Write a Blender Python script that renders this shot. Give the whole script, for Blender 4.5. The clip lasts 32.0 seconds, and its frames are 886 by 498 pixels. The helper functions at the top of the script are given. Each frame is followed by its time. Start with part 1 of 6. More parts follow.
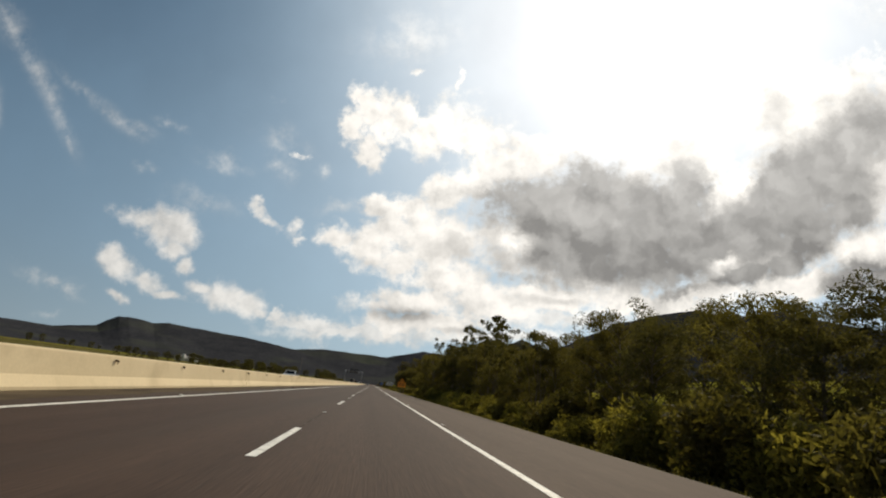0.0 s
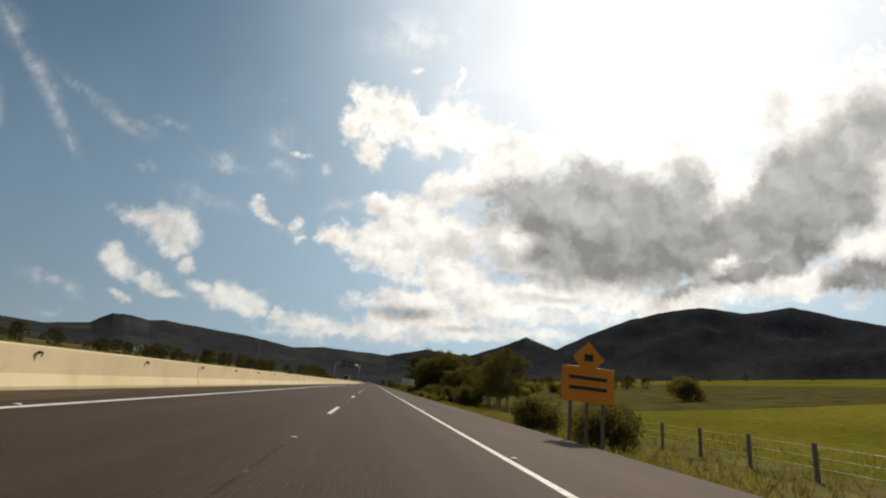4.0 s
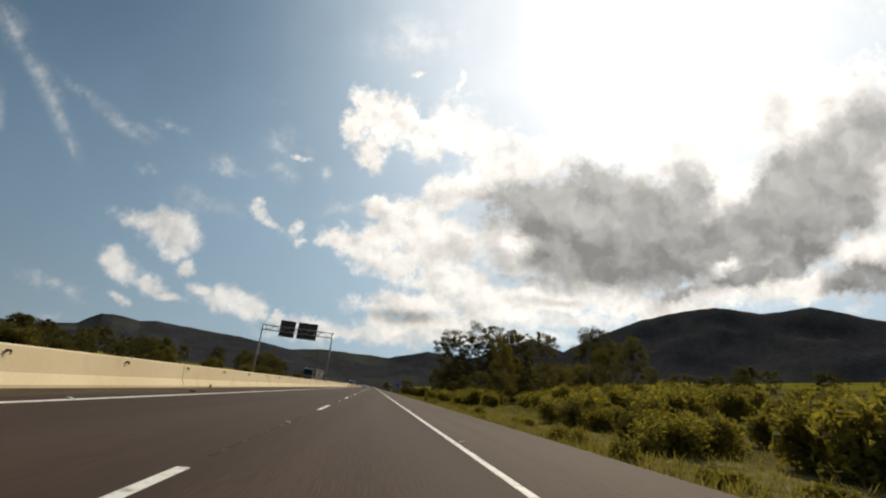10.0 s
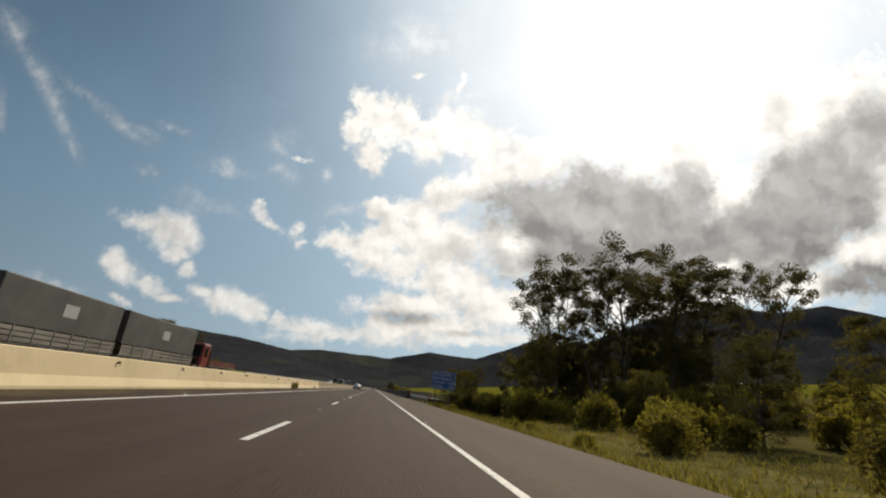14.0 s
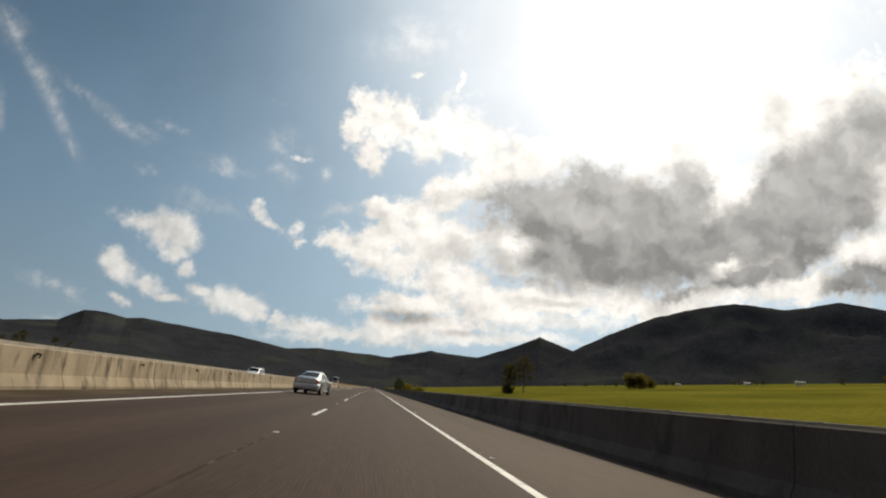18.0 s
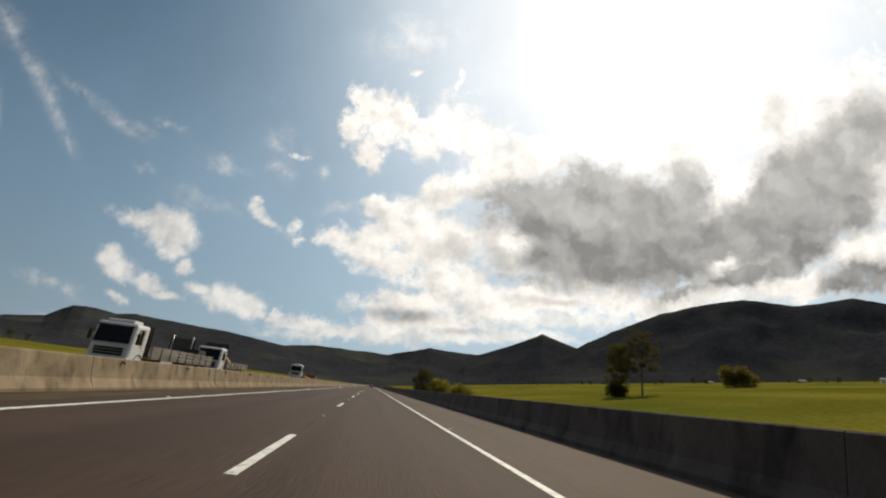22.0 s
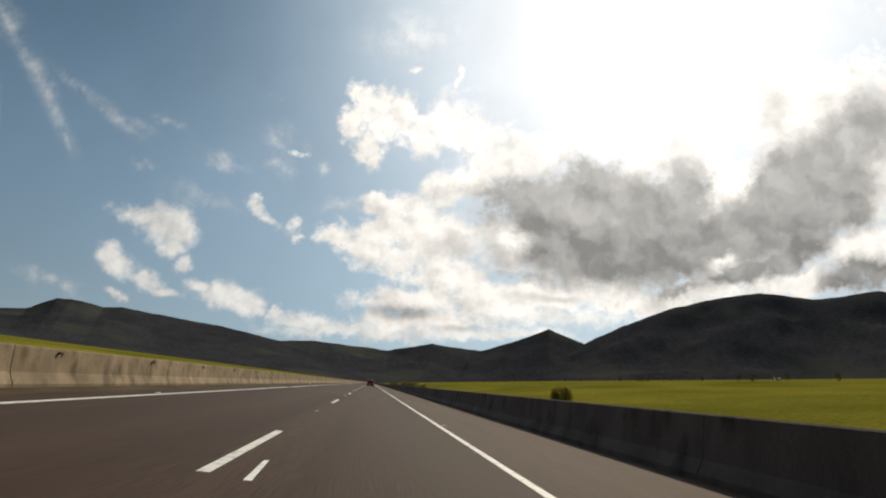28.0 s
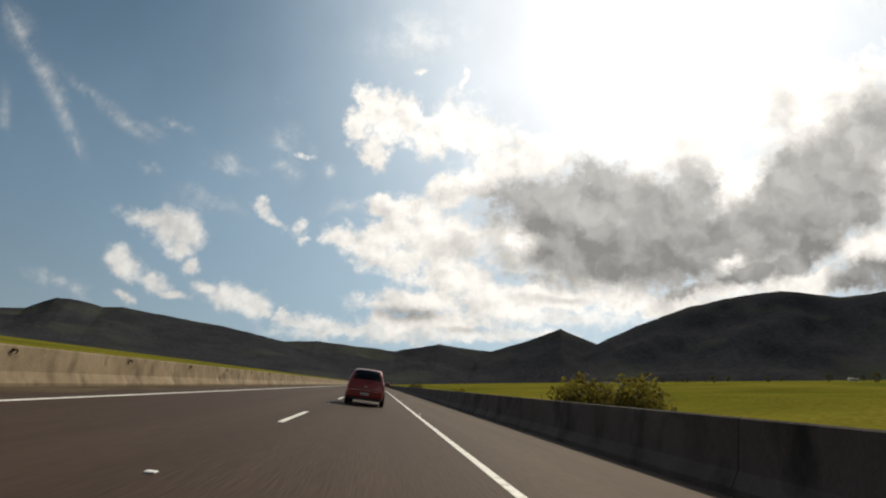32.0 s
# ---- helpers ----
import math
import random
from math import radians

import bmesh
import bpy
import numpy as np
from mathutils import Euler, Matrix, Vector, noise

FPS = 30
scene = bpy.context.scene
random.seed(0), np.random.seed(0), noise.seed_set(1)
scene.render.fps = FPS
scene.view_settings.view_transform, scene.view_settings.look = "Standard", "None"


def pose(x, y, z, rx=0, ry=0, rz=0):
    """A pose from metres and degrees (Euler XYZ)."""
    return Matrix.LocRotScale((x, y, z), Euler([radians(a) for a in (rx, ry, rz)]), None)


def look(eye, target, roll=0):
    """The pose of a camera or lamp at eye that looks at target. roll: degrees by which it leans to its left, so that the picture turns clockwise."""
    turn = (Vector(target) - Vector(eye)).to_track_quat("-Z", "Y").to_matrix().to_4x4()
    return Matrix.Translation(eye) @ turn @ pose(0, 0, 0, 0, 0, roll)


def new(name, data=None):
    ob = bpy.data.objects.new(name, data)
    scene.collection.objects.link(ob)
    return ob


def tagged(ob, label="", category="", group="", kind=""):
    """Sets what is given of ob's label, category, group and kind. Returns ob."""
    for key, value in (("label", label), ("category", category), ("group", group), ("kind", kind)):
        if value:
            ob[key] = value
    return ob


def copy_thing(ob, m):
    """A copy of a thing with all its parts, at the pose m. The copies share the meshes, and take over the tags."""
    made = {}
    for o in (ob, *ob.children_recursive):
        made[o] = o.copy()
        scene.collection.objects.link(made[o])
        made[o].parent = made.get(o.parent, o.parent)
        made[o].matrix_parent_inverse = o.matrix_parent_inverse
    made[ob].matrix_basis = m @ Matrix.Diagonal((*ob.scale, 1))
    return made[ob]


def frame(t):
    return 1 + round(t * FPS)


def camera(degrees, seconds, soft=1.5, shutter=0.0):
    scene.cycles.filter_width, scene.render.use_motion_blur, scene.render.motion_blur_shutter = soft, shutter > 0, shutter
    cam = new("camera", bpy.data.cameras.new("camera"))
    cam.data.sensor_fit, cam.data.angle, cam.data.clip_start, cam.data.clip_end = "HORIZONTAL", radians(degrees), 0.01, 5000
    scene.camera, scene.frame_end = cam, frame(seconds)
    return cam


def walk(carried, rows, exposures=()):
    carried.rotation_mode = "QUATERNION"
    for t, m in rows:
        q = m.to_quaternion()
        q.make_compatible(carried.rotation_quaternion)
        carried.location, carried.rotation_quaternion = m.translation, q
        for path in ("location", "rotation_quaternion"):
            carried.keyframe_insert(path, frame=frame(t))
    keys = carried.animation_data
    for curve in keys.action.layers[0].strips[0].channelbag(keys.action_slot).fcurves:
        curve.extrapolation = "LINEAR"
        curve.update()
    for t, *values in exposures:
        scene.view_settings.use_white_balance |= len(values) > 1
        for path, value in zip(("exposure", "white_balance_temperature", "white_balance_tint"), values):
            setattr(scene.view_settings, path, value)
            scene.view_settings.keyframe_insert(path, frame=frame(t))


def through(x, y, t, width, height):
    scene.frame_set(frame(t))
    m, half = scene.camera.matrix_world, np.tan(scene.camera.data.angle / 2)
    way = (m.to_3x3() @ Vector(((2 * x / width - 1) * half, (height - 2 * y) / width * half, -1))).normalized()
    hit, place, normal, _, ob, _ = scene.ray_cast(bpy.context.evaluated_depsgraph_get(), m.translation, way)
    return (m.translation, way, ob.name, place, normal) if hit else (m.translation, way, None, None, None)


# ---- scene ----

# ---- camera ----
# seconds, metres right of the plan's axis, metres along the road, heading to the right and tilt upwards in degrees, eye height
ROWS = [
    (0.0, -0.35, 0.00, 6.37, 17.18, 1.015),
    (1.0, -0.58, 25.78, 6.09, 17.28, 1.015),
    (2.0, -0.63, 51.62, 6.11, 17.15, 1.015),
    (3.0, -0.65, 77.50, 6.20, 17.00, 1.015),
    (6.0, -0.12, 155.95, 6.33, 17.02, 1.015),
    (7.0, -0.05, 182.23, 6.24, 17.17, 0.995),
    (8.0, -0.01, 208.52, 6.22, 17.26, 0.975),
    (9.0, 0.00, 234.84, 6.22, 17.29, 0.975),
    (10.0, 0.03, 261.17, 6.20, 17.39, 0.975),
    (11.0, 0.07, 287.53, 6.19, 17.45, 0.975),
    (12.0, 0.08, 313.93, 6.19, 17.48, 0.975),
    (13.0, 0.07, 340.31, 6.19, 17.48, 0.975),
    (14.0, 0.13, 366.55, 6.11, 17.54, 0.975),
    (15.0, 0.13, 392.80, 6.11, 17.54, 0.975),
    (18.0, -0.09, 471.59, 6.19, 17.48, 0.975),
    (19.0, -0.17, 497.87, 6.26, 17.43, 0.975),
    (20.0, -0.28, 524.17, 6.34, 17.34, 0.995),
    (21.0, -0.44, 550.63, 6.35, 17.28, 1.015),
    (22.0, -0.43, 577.12, 6.42, 17.29, 1.015),
    (23.0, -0.36, 603.54, 6.50, 17.17, 1.015),
    (24.0, -0.09, 629.99, 6.46, 17.03, 1.015),
    (25.0, -0.03, 656.48, 6.33, 16.99, 1.015),
    (28.0, -0.22, 737.28, 6.54, 16.95, 1.015),
    (29.0, -0.15, 763.77, 6.48, 16.94, 1.015),
    (30.0, -0.03, 790.33, 6.27, 16.98, 1.015),
    (31.0, 0.09, 816.96, 5.99, 17.07, 1.015),
    (32.0, 0.23, 843.52, 5.79, 17.05, 1.015),
]
LEAN = 7.0
cam = camera(87.4, 32.0, soft=2.1)


def driven(x, y, heading, tilt, height):
    a, b = radians(heading), radians(tilt)
    eye = Vector((x, y, height))
    ahead = Vector((math.sin(a) * math.cos(b), math.cos(a) * math.cos(b), math.sin(b)))
    return look(eye, eye + ahead, LEAN)


walk(cam, [(row[0], driven(*row[1:])) for row in ROWS], [(0.0, 0.0), (32.0, 0.0)])

# ---- sky and sun ----
SUN_AZIMUTH, SUN_ELEVATION = 32.5, 41.0
AUREOLE = 12.0
sun_way = Vector((math.sin(radians(SUN_AZIMUTH)) * math.cos(radians(SUN_ELEVATION)),
                  math.cos(radians(SUN_AZIMUTH)) * math.cos(radians(SUN_ELEVATION)),
                  math.sin(radians(SUN_ELEVATION))))
sun = new("sun", bpy.data.lights.new("sun", "SUN"))
sun.data.energy, sun.data.angle, sun.data.color = 3.4, radians(0.6), (1.0, 0.88, 0.68)
sun.matrix_world = look(sun_way * 100, (0, 0, 0))

world = bpy.data.worlds.new("sky")
scene.world = world
world.use_nodes = True
wt = world.node_tree
wt.nodes.clear()


def wput(socket, value):
    if isinstance(value, bpy.types.NodeSocket):
        wt.links.new(value, socket)
    else:
        socket.default_value = value


def wmath(op, a, b=0.0, c=0.0, clamp=False):
    n = wt.nodes.new("ShaderNodeMath")
    n.operation, n.use_clamp = op, clamp
    for i, v in enumerate((a, b, c)):
        wput(n.inputs[i], v)
    return n.outputs[0]


def wvec(op, a, b=(0, 0, 0)):
    n = wt.nodes.new("ShaderNodeVectorMath")
    n.operation = op
    wput(n.inputs[0], a)
    wput(n.inputs[1], b)
    return n.outputs["Value"] if op in ("DOT_PRODUCT", "LENGTH", "DISTANCE") else n.outputs[0]


def wmix(fac, a, b):
    n = wt.nodes.new("ShaderNodeMix")
    n.data_type = "RGBA"
    wput(n.inputs[0], fac)
    wput(n.inputs[6], a)
    wput(n.inputs[7], b)
    return n.outputs[2]


def wstep(v, lo, hi, to_lo=0.0, to_hi=1.0):
    n = wt.nodes.new("ShaderNodeMapRange")
    n.interpolation_type = "SMOOTHSTEP"
    for i, x in enumerate((v, lo, hi, to_lo, to_hi)):
        wput(n.inputs[i], x)
    return n.outputs[0]


def wnoise(vec, scale, detail=6.0, rough=0.55, color=False):
    n = wt.nodes.new("ShaderNodeTexNoise")
    wput(n.inputs["Vector"], vec)
    n.inputs["Scale"].default_value = scale
    n.inputs["Detail"].default_value = detail
    n.inputs["Roughness"].default_value = rough
    return n.outputs["Color" if color else "Fac"]


def build_sky():
    """Clear blue sky, a hazy glow round the sun, scattered cumulus and a broad grey bank, laid out on a flat chart of the southern sky."""
    way = wt.nodes.new("ShaderNodeTexCoord").outputs["Generated"]
    side = wvec("DOT_PRODUCT", way, (0.9829, -0.1428, 0.1161))
    down = wvec("DOT_PRODUCT", way, (0.1535, 0.2881, -0.9452))
    fore = wvec("DOT_PRODUCT", way, (0.1015, 0.9469, 0.3051))
    depth = wmath("MAXIMUM", fore, 0.05)
    join = wt.nodes.new("ShaderNodeCombineXYZ")
    wput(join.inputs[0], wmath("MULTIPLY_ADD", wmath("DIVIDE", side, depth), 8.2, 7.84))
    wput(join.inputs[1], wmath("MULTIPLY_ADD", wmath("DIVIDE", down, depth), 8.2, 4.41))
    chart = join.outputs[0]
    warp = wvec("SUBTRACT", wnoise(chart, 1.9, 6.0, 0.62, True), (0.5, 0.5, 0.5))
    bent = wvec("ADD", chart, wvec("MULTIPLY", warp, (0.75, 0.7, 0.0)))
    calm = wvec("ADD", chart, wvec("MULTIPLY", warp, (0.36, 0.28, 0.0)))
    ahead = wstep(fore, 0.1, 0.3)

    def blob(x, y, rx, ry, tilt=0.0, where=bent, soft=0.72, flat=False, weight=1.0):
        c, s = math.cos(radians(tilt)), math.sin(radians(tilt))
        off = wvec("SUBTRACT", where, (x, y, 0))
        u = wvec("DOT_PRODUCT", off, (c / rx, s / rx, 0))
        v = wvec("DOT_PRODUCT", off, (-s / ry, c / ry, 0))
        d = wmath("ADD", wmath("MULTIPLY", u, u), wmath("MULTIPLY", v, v))
        if flat:
            d = wmath("MULTIPLY", d, d)
        return wmath("EXPONENT", wmath("MULTIPLY_ADD", d, -soft, math.log(weight)))

    def most(items):
        out = items[0]
        for it in items[1:]:
            out = wmath("MAXIMUM", out, it)
        return out

    fine = wnoise(chart, 1.7, 9.0, 0.62)
    curl = wnoise(chart, 4.6, 6.0, 0.6)
    towards = wvec("ADD", chart, (0.10, -0.13, 0))
    relief = wmath("SUBTRACT", wnoise(chart, 1.7, 5.0, 0.6), wnoise(towards, 1.7, 5.0, 0.6))
    small = [blob(2.62, 3.98, 0.50, 0.17, 14, calm), blob(3.00, 4.02, 0.46, 0.26, 10, calm), blob(3.32, 4.22, 0.24, 0.27, 0, calm), blob(2.92, 4.18, 0.40, 0.24, 22, calm), blob(3.12, 4.50, 0.24, 0.20, 45, calm), blob(3.30, 4.82, 0.15, 0.15, 60, calm),
             blob(1.98, 4.66, 0.22, 0.17, 20, calm), blob(2.18, 4.86, 0.36, 0.20, 18, calm), blob(2.60, 5.06, 0.32, 0.17, 20, calm), blob(2.95, 5.30, 0.28, 0.08, 12, calm), blob(2.10, 5.33, 0.20, 0.08, 25, calm),
             blob(3.62, 5.20, 0.26, 0.12, 10, calm), blob(4.02, 5.32, 0.50, 0.20, 8, calm), blob(4.40, 5.46, 0.28, 0.19, 30, calm), blob(4.60, 5.62, 0.15, 0.08, 30, calm),
             blob(4.58, 3.80, 0.19, 0.12, 20, weight=0.8), blob(4.88, 4.04, 0.22, 0.12, 50, weight=0.8), blob(5.22, 4.12, 0.12, 0.22, 5, weight=0.8), blob(5.30, 4.36, 0.11, 0.09, 0, weight=0.8)]
    puffs = [blob(6.50, 1.98, 0.19, 0.42, -8), blob(6.28, 2.35, 0.17, 0.30, 15), blob(6.52, 2.82, 0.20, 0.32, -12), blob(6.82, 2.15, 0.22, 0.50, 8), blob(7.18, 2.25, 0.30, 0.40, 0), blob(7.60, 2.52, 0.42, 0.36, 0),
             blob(8.05, 2.30, 0.42, 0.46, 20), blob(8.55, 2.50, 0.42, 0.34, 0), blob(7.45, 1.30, 0.15, 0.11, 0, weight=0.6), blob(8.10, 1.50, 0.06, 0.26, 8, weight=0.55), blob(5.35, 2.86, 0.13, 0.08, 15, weight=0.6)]
    bright = [blob(6.08, 4.34, 0.32, 0.25, 10), blob(6.55, 4.48, 0.48, 0.34, 15), blob(7.05, 4.22, 0.42, 0.36), blob(6.72, 3.80, 0.30, 0.18), blob(7.28, 3.74, 0.40, 0.28), blob(7.80, 3.52, 0.52, 0.34, -15), blob(7.00, 4.72, 0.50, 0.24),
              blob(8.35, 3.35, 0.60, 0.34, -10), blob(9.2, 3.05, 1.0, 0.40, -6), blob(7.7, 4.35, 0.8, 0.6), blob(7.9, 5.0, 0.8, 0.35), blob(7.45, 5.45, 1.0, 0.26, -4), blob(7.6, 5.85, 1.25, 0.20), blob(8.7, 5.45, 1.1, 0.40), blob(9.7, 5.35, 1.4, 0.30),
              blob(11.4, 5.45, 1.3, 0.24, 4), blob(10.9, 4.2, 2.6, 1.25, where=chart, flat=True), blob(13.2, 4.2, 2.1, 1.05, -12, where=chart, flat=True), blob(14.9, 2.95, 1.9, 1.35, -38, where=chart, flat=True), blob(12.1, 3.0, 0.8, 0.5),
              blob(13.9, 1.95, 0.7, 0.5, -20), blob(14.6, 1.75, 1.2, 0.42, -22), blob(14.2, 5.10, 1.1, 0.28, -8), blob(15.4, 4.6, 0.8, 0.7), blob(12.5, 5.28, 0.8, 0.22)]
    low = [blob(5.5, 5.86, 0.7, 0.13, 4), blob(4.92, 5.72, 0.22, 0.08), blob(6.3, 6.02, 1.3, 0.13), blob(8.5, 6.05, 1.8, 0.12), blob(9.6, 5.75, 1.5, 0.16)]
    bank = [blob(8.55, 3.85, 0.62, 0.34, -10, weight=0.55), blob(15.0, 3.85, 0.6, 0.42, -40), blob(14.0, 4.7, 0.6, 0.2, -25), blob(9.35, 3.65, 0.90, 0.48, -6), blob(10.35, 3.55, 1.05, 0.58, 3), blob(11.2, 3.75, 0.80, 0.55, 0), blob(10.2, 4.5, 1.35, 0.58, 6), blob(11.5, 4.75, 1.40, 0.55, 2), blob(12.15, 3.55, 0.55, 0.70, 0),
            blob(12.6, 4.3, 1.0, 0.62, 0), blob(13.4, 4.15, 0.95, 0.75, -20), blob(13.9, 3.35, 0.80, 0.62, -38), blob(14.6, 3.35, 1.10, 0.72, -40), blob(15.2, 2.55, 0.95, 0.62, -40), blob(14.3, 4.25, 0.75, 0.42, -30), blob(13.2, 4.95, 0.75, 0.20, -12),
            blob(12.0, 5.22, 0.80, 0.16, 0, weight=0.7), blob(9.3, 5.0, 0.8, 0.16, 4, weight=0.6), blob(7.15, 5.68, 0.72, 0.15, 4, calm, weight=0.62), blob(8.2, 5.95, 0.6, 0.07, 4, calm, weight=0.4), blob(15.3, 5.0, 0.75, 0.30, -8), blob(13.72, 2.05, 0.30, 0.36, 10, weight=0.42), blob(9.8, 5.4, 0.8, 0.09, 4, calm, weight=0.4), blob(10.9, 4.2, 2.1, 0.95, 4, flat=True, weight=0.9), blob(14.2, 3.6, 1.7, 0.95, -36, flat=True, weight=0.9), blob(8.1, 4.5, 0.5, 0.3, 0, weight=0.4), blob(6.6, 4.78, 0.4, 0.12, 18, calm, weight=0.35)]
    holes = [blob(12.85, 4.66, 0.20, 0.10, -20), blob(9.15, 4.38, 0.30, 0.16, 0), blob(13.05, 3.25, 0.22, 0.30, 0)]
    streaks = [blob(0.28, 0.55, 0.55, 0.16, 62, chart), blob(0.72, 1.35, 0.60, 0.13, 60, chart), blob(1.05, 2.05, 0.55, 0.10, 66, chart), blob(1.25, 2.55, 0.25, 0.05, 72, chart), blob(1.55, 1.75, 0.42, 0.08, 40, chart), blob(2.05, 2.15, 0.55, 0.09, 38, chart), blob(2.50, 2.35, 0.25, 0.07, 25, chart),
               blob(15.45, 0.32, 0.6, 0.24, 28), blob(0.0, 2.0, 0.08, 0.3, 0, chart), blob(7.35, 0.75, 0.6, 0.4, -20), blob(5.05, 2.62, 0.28, 0.16, 20), blob(4.05, 3.00, 0.32, 0.10, 12), blob(2.70, 3.05, 0.12, 0.06), blob(3.62, 3.66, 0.34, 0.15, 14), blob(5.78, 3.08, 0.09, 0.10),
               blob(0.62, 4.95, 0.2, 0.09, 20), blob(0.92, 5.08, 0.14, 0.07), blob(1.30, 5.22, 0.16, 0.09, 40), blob(0.85, 5.62, 0.16, 0.05), blob(6.02, 3.76, 0.28, 0.09, 0), blob(3.1, 2.3, 0.2, 0.06, 20), blob(5.05, 3.1, 0.16, 0.14)]
    white = wmath("MAXIMUM", most(puffs), most(bright))
    grey = wmath("SUBTRACT", most(bank), wmath("MULTIPLY", most(holes), 0.55))
    rag = wmath("ADD", wmath("MULTIPLY", wmath("SUBTRACT", fine, 0.5), 1.55), wmath("MULTIPLY", wmath("SUBTRACT", curl, 0.5), 0.75))

    def frayed(field, amount, lo, hi):
        near = wmath("MULTIPLY", field, 3.2, clamp=True)
        return wstep(wmath("ADD", field, wmath("MULTIPLY", wmath("MULTIPLY", rag, near), amount)), lo, hi)

    cover = frayed(wmath("MAXIMUM", white, wmath("MAXIMUM", grey, 0.0)), 1.0, 0.16, 0.80)
    haze = wmath("MULTIPLY", wstep(wmath("ADD", most(low), wmath("MULTIPLY", rag, 0.6)), 0.15, 0.9), 0.8)
    wisp = wmath("MULTIPLY", wmath("MULTIPLY", most(streaks), wstep(wmath("ADD", fine, wmath("MULTIPLY", curl, 0.35)), 0.48, 0.95)), 0.50)
    tuft = wmath("MULTIPLY", frayed(most(small), 0.95, 0.14, 0.95), 0.86)
    cover = wmath("MULTIPLY", wmath("MAXIMUM", wmath("MAXIMUM", cover, tuft), wmath("MAXIMUM", haze, wisp)), ahead)
    around = wmath("MULTIPLY", wstep(wnoise(way, 3.0, 8.0), 0.5, 0.68), wmath("SUBTRACT", 1.0, ahead))
    cover = wmath("MAXIMUM", cover, around, clamp=True)
    shade = wmath("MULTIPLY", wstep(wmath("ADD", grey, wmath("MULTIPLY", rag, 0.30)), 0.06, 0.80), 0.97)
    broad = wmath("SUBTRACT", wnoise(bent, 0.9, 3.0, 0.5), wnoise(wvec("ADD", bent, (0.16, -0.24, 0)), 0.9, 3.0, 0.5))
    lit_side = wmath("ADD", wmath("MULTIPLY_ADD", relief, 2.0, 0.66), wmath("MULTIPLY", broad, 2.4), clamp=True)
    tone = wmix(lit_side, (0.68, 0.655, 0.61, 1), (1.10, 1.05, 0.97, 1))
    swell = wmath("SUBTRACT", wnoise(bent, 1.5, 2.5, 0.5), wnoise(wvec("ADD", bent, (0.12, -0.2, 0)), 1.5, 2.5, 0.5))
    billow = wmath("ADD", wmath("MULTIPLY_ADD", swell, 1.4, 0.38), wmath("MULTIPLY", broad, 1.8), clamp=True)
    height = wt.nodes.new("ShaderNodeSeparateXYZ")
    wput(height.inputs[0], bent)
    billow = wmath("ADD", billow, wmath("MULTIPLY", wmath("SUBTRACT", 4.1, height.outputs[1]), 0.20), clamp=True)
    dark = wmix(billow, (0.215, 0.208, 0.198, 1), (0.50, 0.486, 0.460, 1))
    cloud = wmix(shade, tone, dark)

    air = wt.nodes.new("ShaderNodeTexSky")
    air.sky_type, air.sun_disc = "NISHITA", False
    air.sun_elevation, air.sun_rotation = radians(SUN_ELEVATION), radians(SUN_AZIMUTH)
    air.air_density, air.dust_density, air.ozone_density = 1.0, 0.6, 1.2
    blue = wvec("MULTIPLY", air.outputs[0], (0.006, 0.008, 0.009))
    # the hazy aureole: light falls off with the angle from the sun, slower in blue than in red
    facing = wmath("MAXIMUM", wvec("DOT_PRODUCT", way, tuple(sun_way)), 0.0)
    angle = wmath("ARCCOSINE", wmath("MINIMUM", wvec("DOT_PRODUCT", way, tuple(sun_way)), 0.99999))
    veil = wstep(wnoise(chart, 0.5, 4.0), 0.25, 0.75, 0.94, 1.06)
    beyond = wmath("MAXIMUM", wmath("SUBTRACT", angle, radians(AUREOLE)), 0.0)
    core = wmath("MULTIPLY", wmath("POWER", facing, 120.0), 1.6)

    def falling(reach):
        return wmath("EXPONENT", wmath("MULTIPLY", wmath("POWER", wmath("DIVIDE", beyond, radians(reach)), 1.3), -1.0))

    glow = wmath("ADD", falling(25.0), core)
    # the sky deepens towards the zenith, away from the sun
    split = wt.nodes.new("ShaderNodeSeparateXYZ")
    wput(split.inputs[0], way)
    deepen = wmath("MULTIPLY", wmath("MULTIPLY", wstep(split.outputs[2], 0.15, 0.75), wstep(beyond, radians(6.0), radians(44.0))), -1.0)
    halo = wt.nodes.new("ShaderNodeCombineXYZ")
    for k, (reach, share) in enumerate(((28.0, 0.80), (35.0, 0.73), (42.5, 0.66))):
        wput(halo.inputs[k], wmath("MULTIPLY_ADD", wmath("MULTIPLY", falling(reach), wmath("MULTIPLY_ADD", deepen, share, 1.0)), wmath("MULTIPLY", veil, 0.97), core))
    lit = wt.nodes.new("ShaderNodeVectorMath")
    lit.operation = "SCALE"
    wput(lit.inputs[0], cloud)
    wput(lit.inputs["Scale"], wmath("MULTIPLY_ADD", glow, 0.62, 0.74))
    haze_share = wmath("MULTIPLY", wmath("EXPONENT", wmath("MULTIPLY", wmath("MAXIMUM", split.outputs[2], 0.0), -4.6)), 0.80)
    low_air = wt.nodes.new("ShaderNodeVectorMath")
    low_air.operation = "SCALE"
    low_air.inputs[0].default_value = (0.52, 0.65, 0.72)
    wput(low_air.inputs["Scale"], wmath("MULTIPLY_ADD", facing, 0.85, 0.35))
    clear = wmix(haze_share, wvec("ADD", blue, halo.outputs[0]), low_air.outputs[0])
    shown = wmix(cover, clear, lit.outputs[0])
    back = wt.nodes.new("ShaderNodeBackground")
    wput(back.inputs[0], shown)
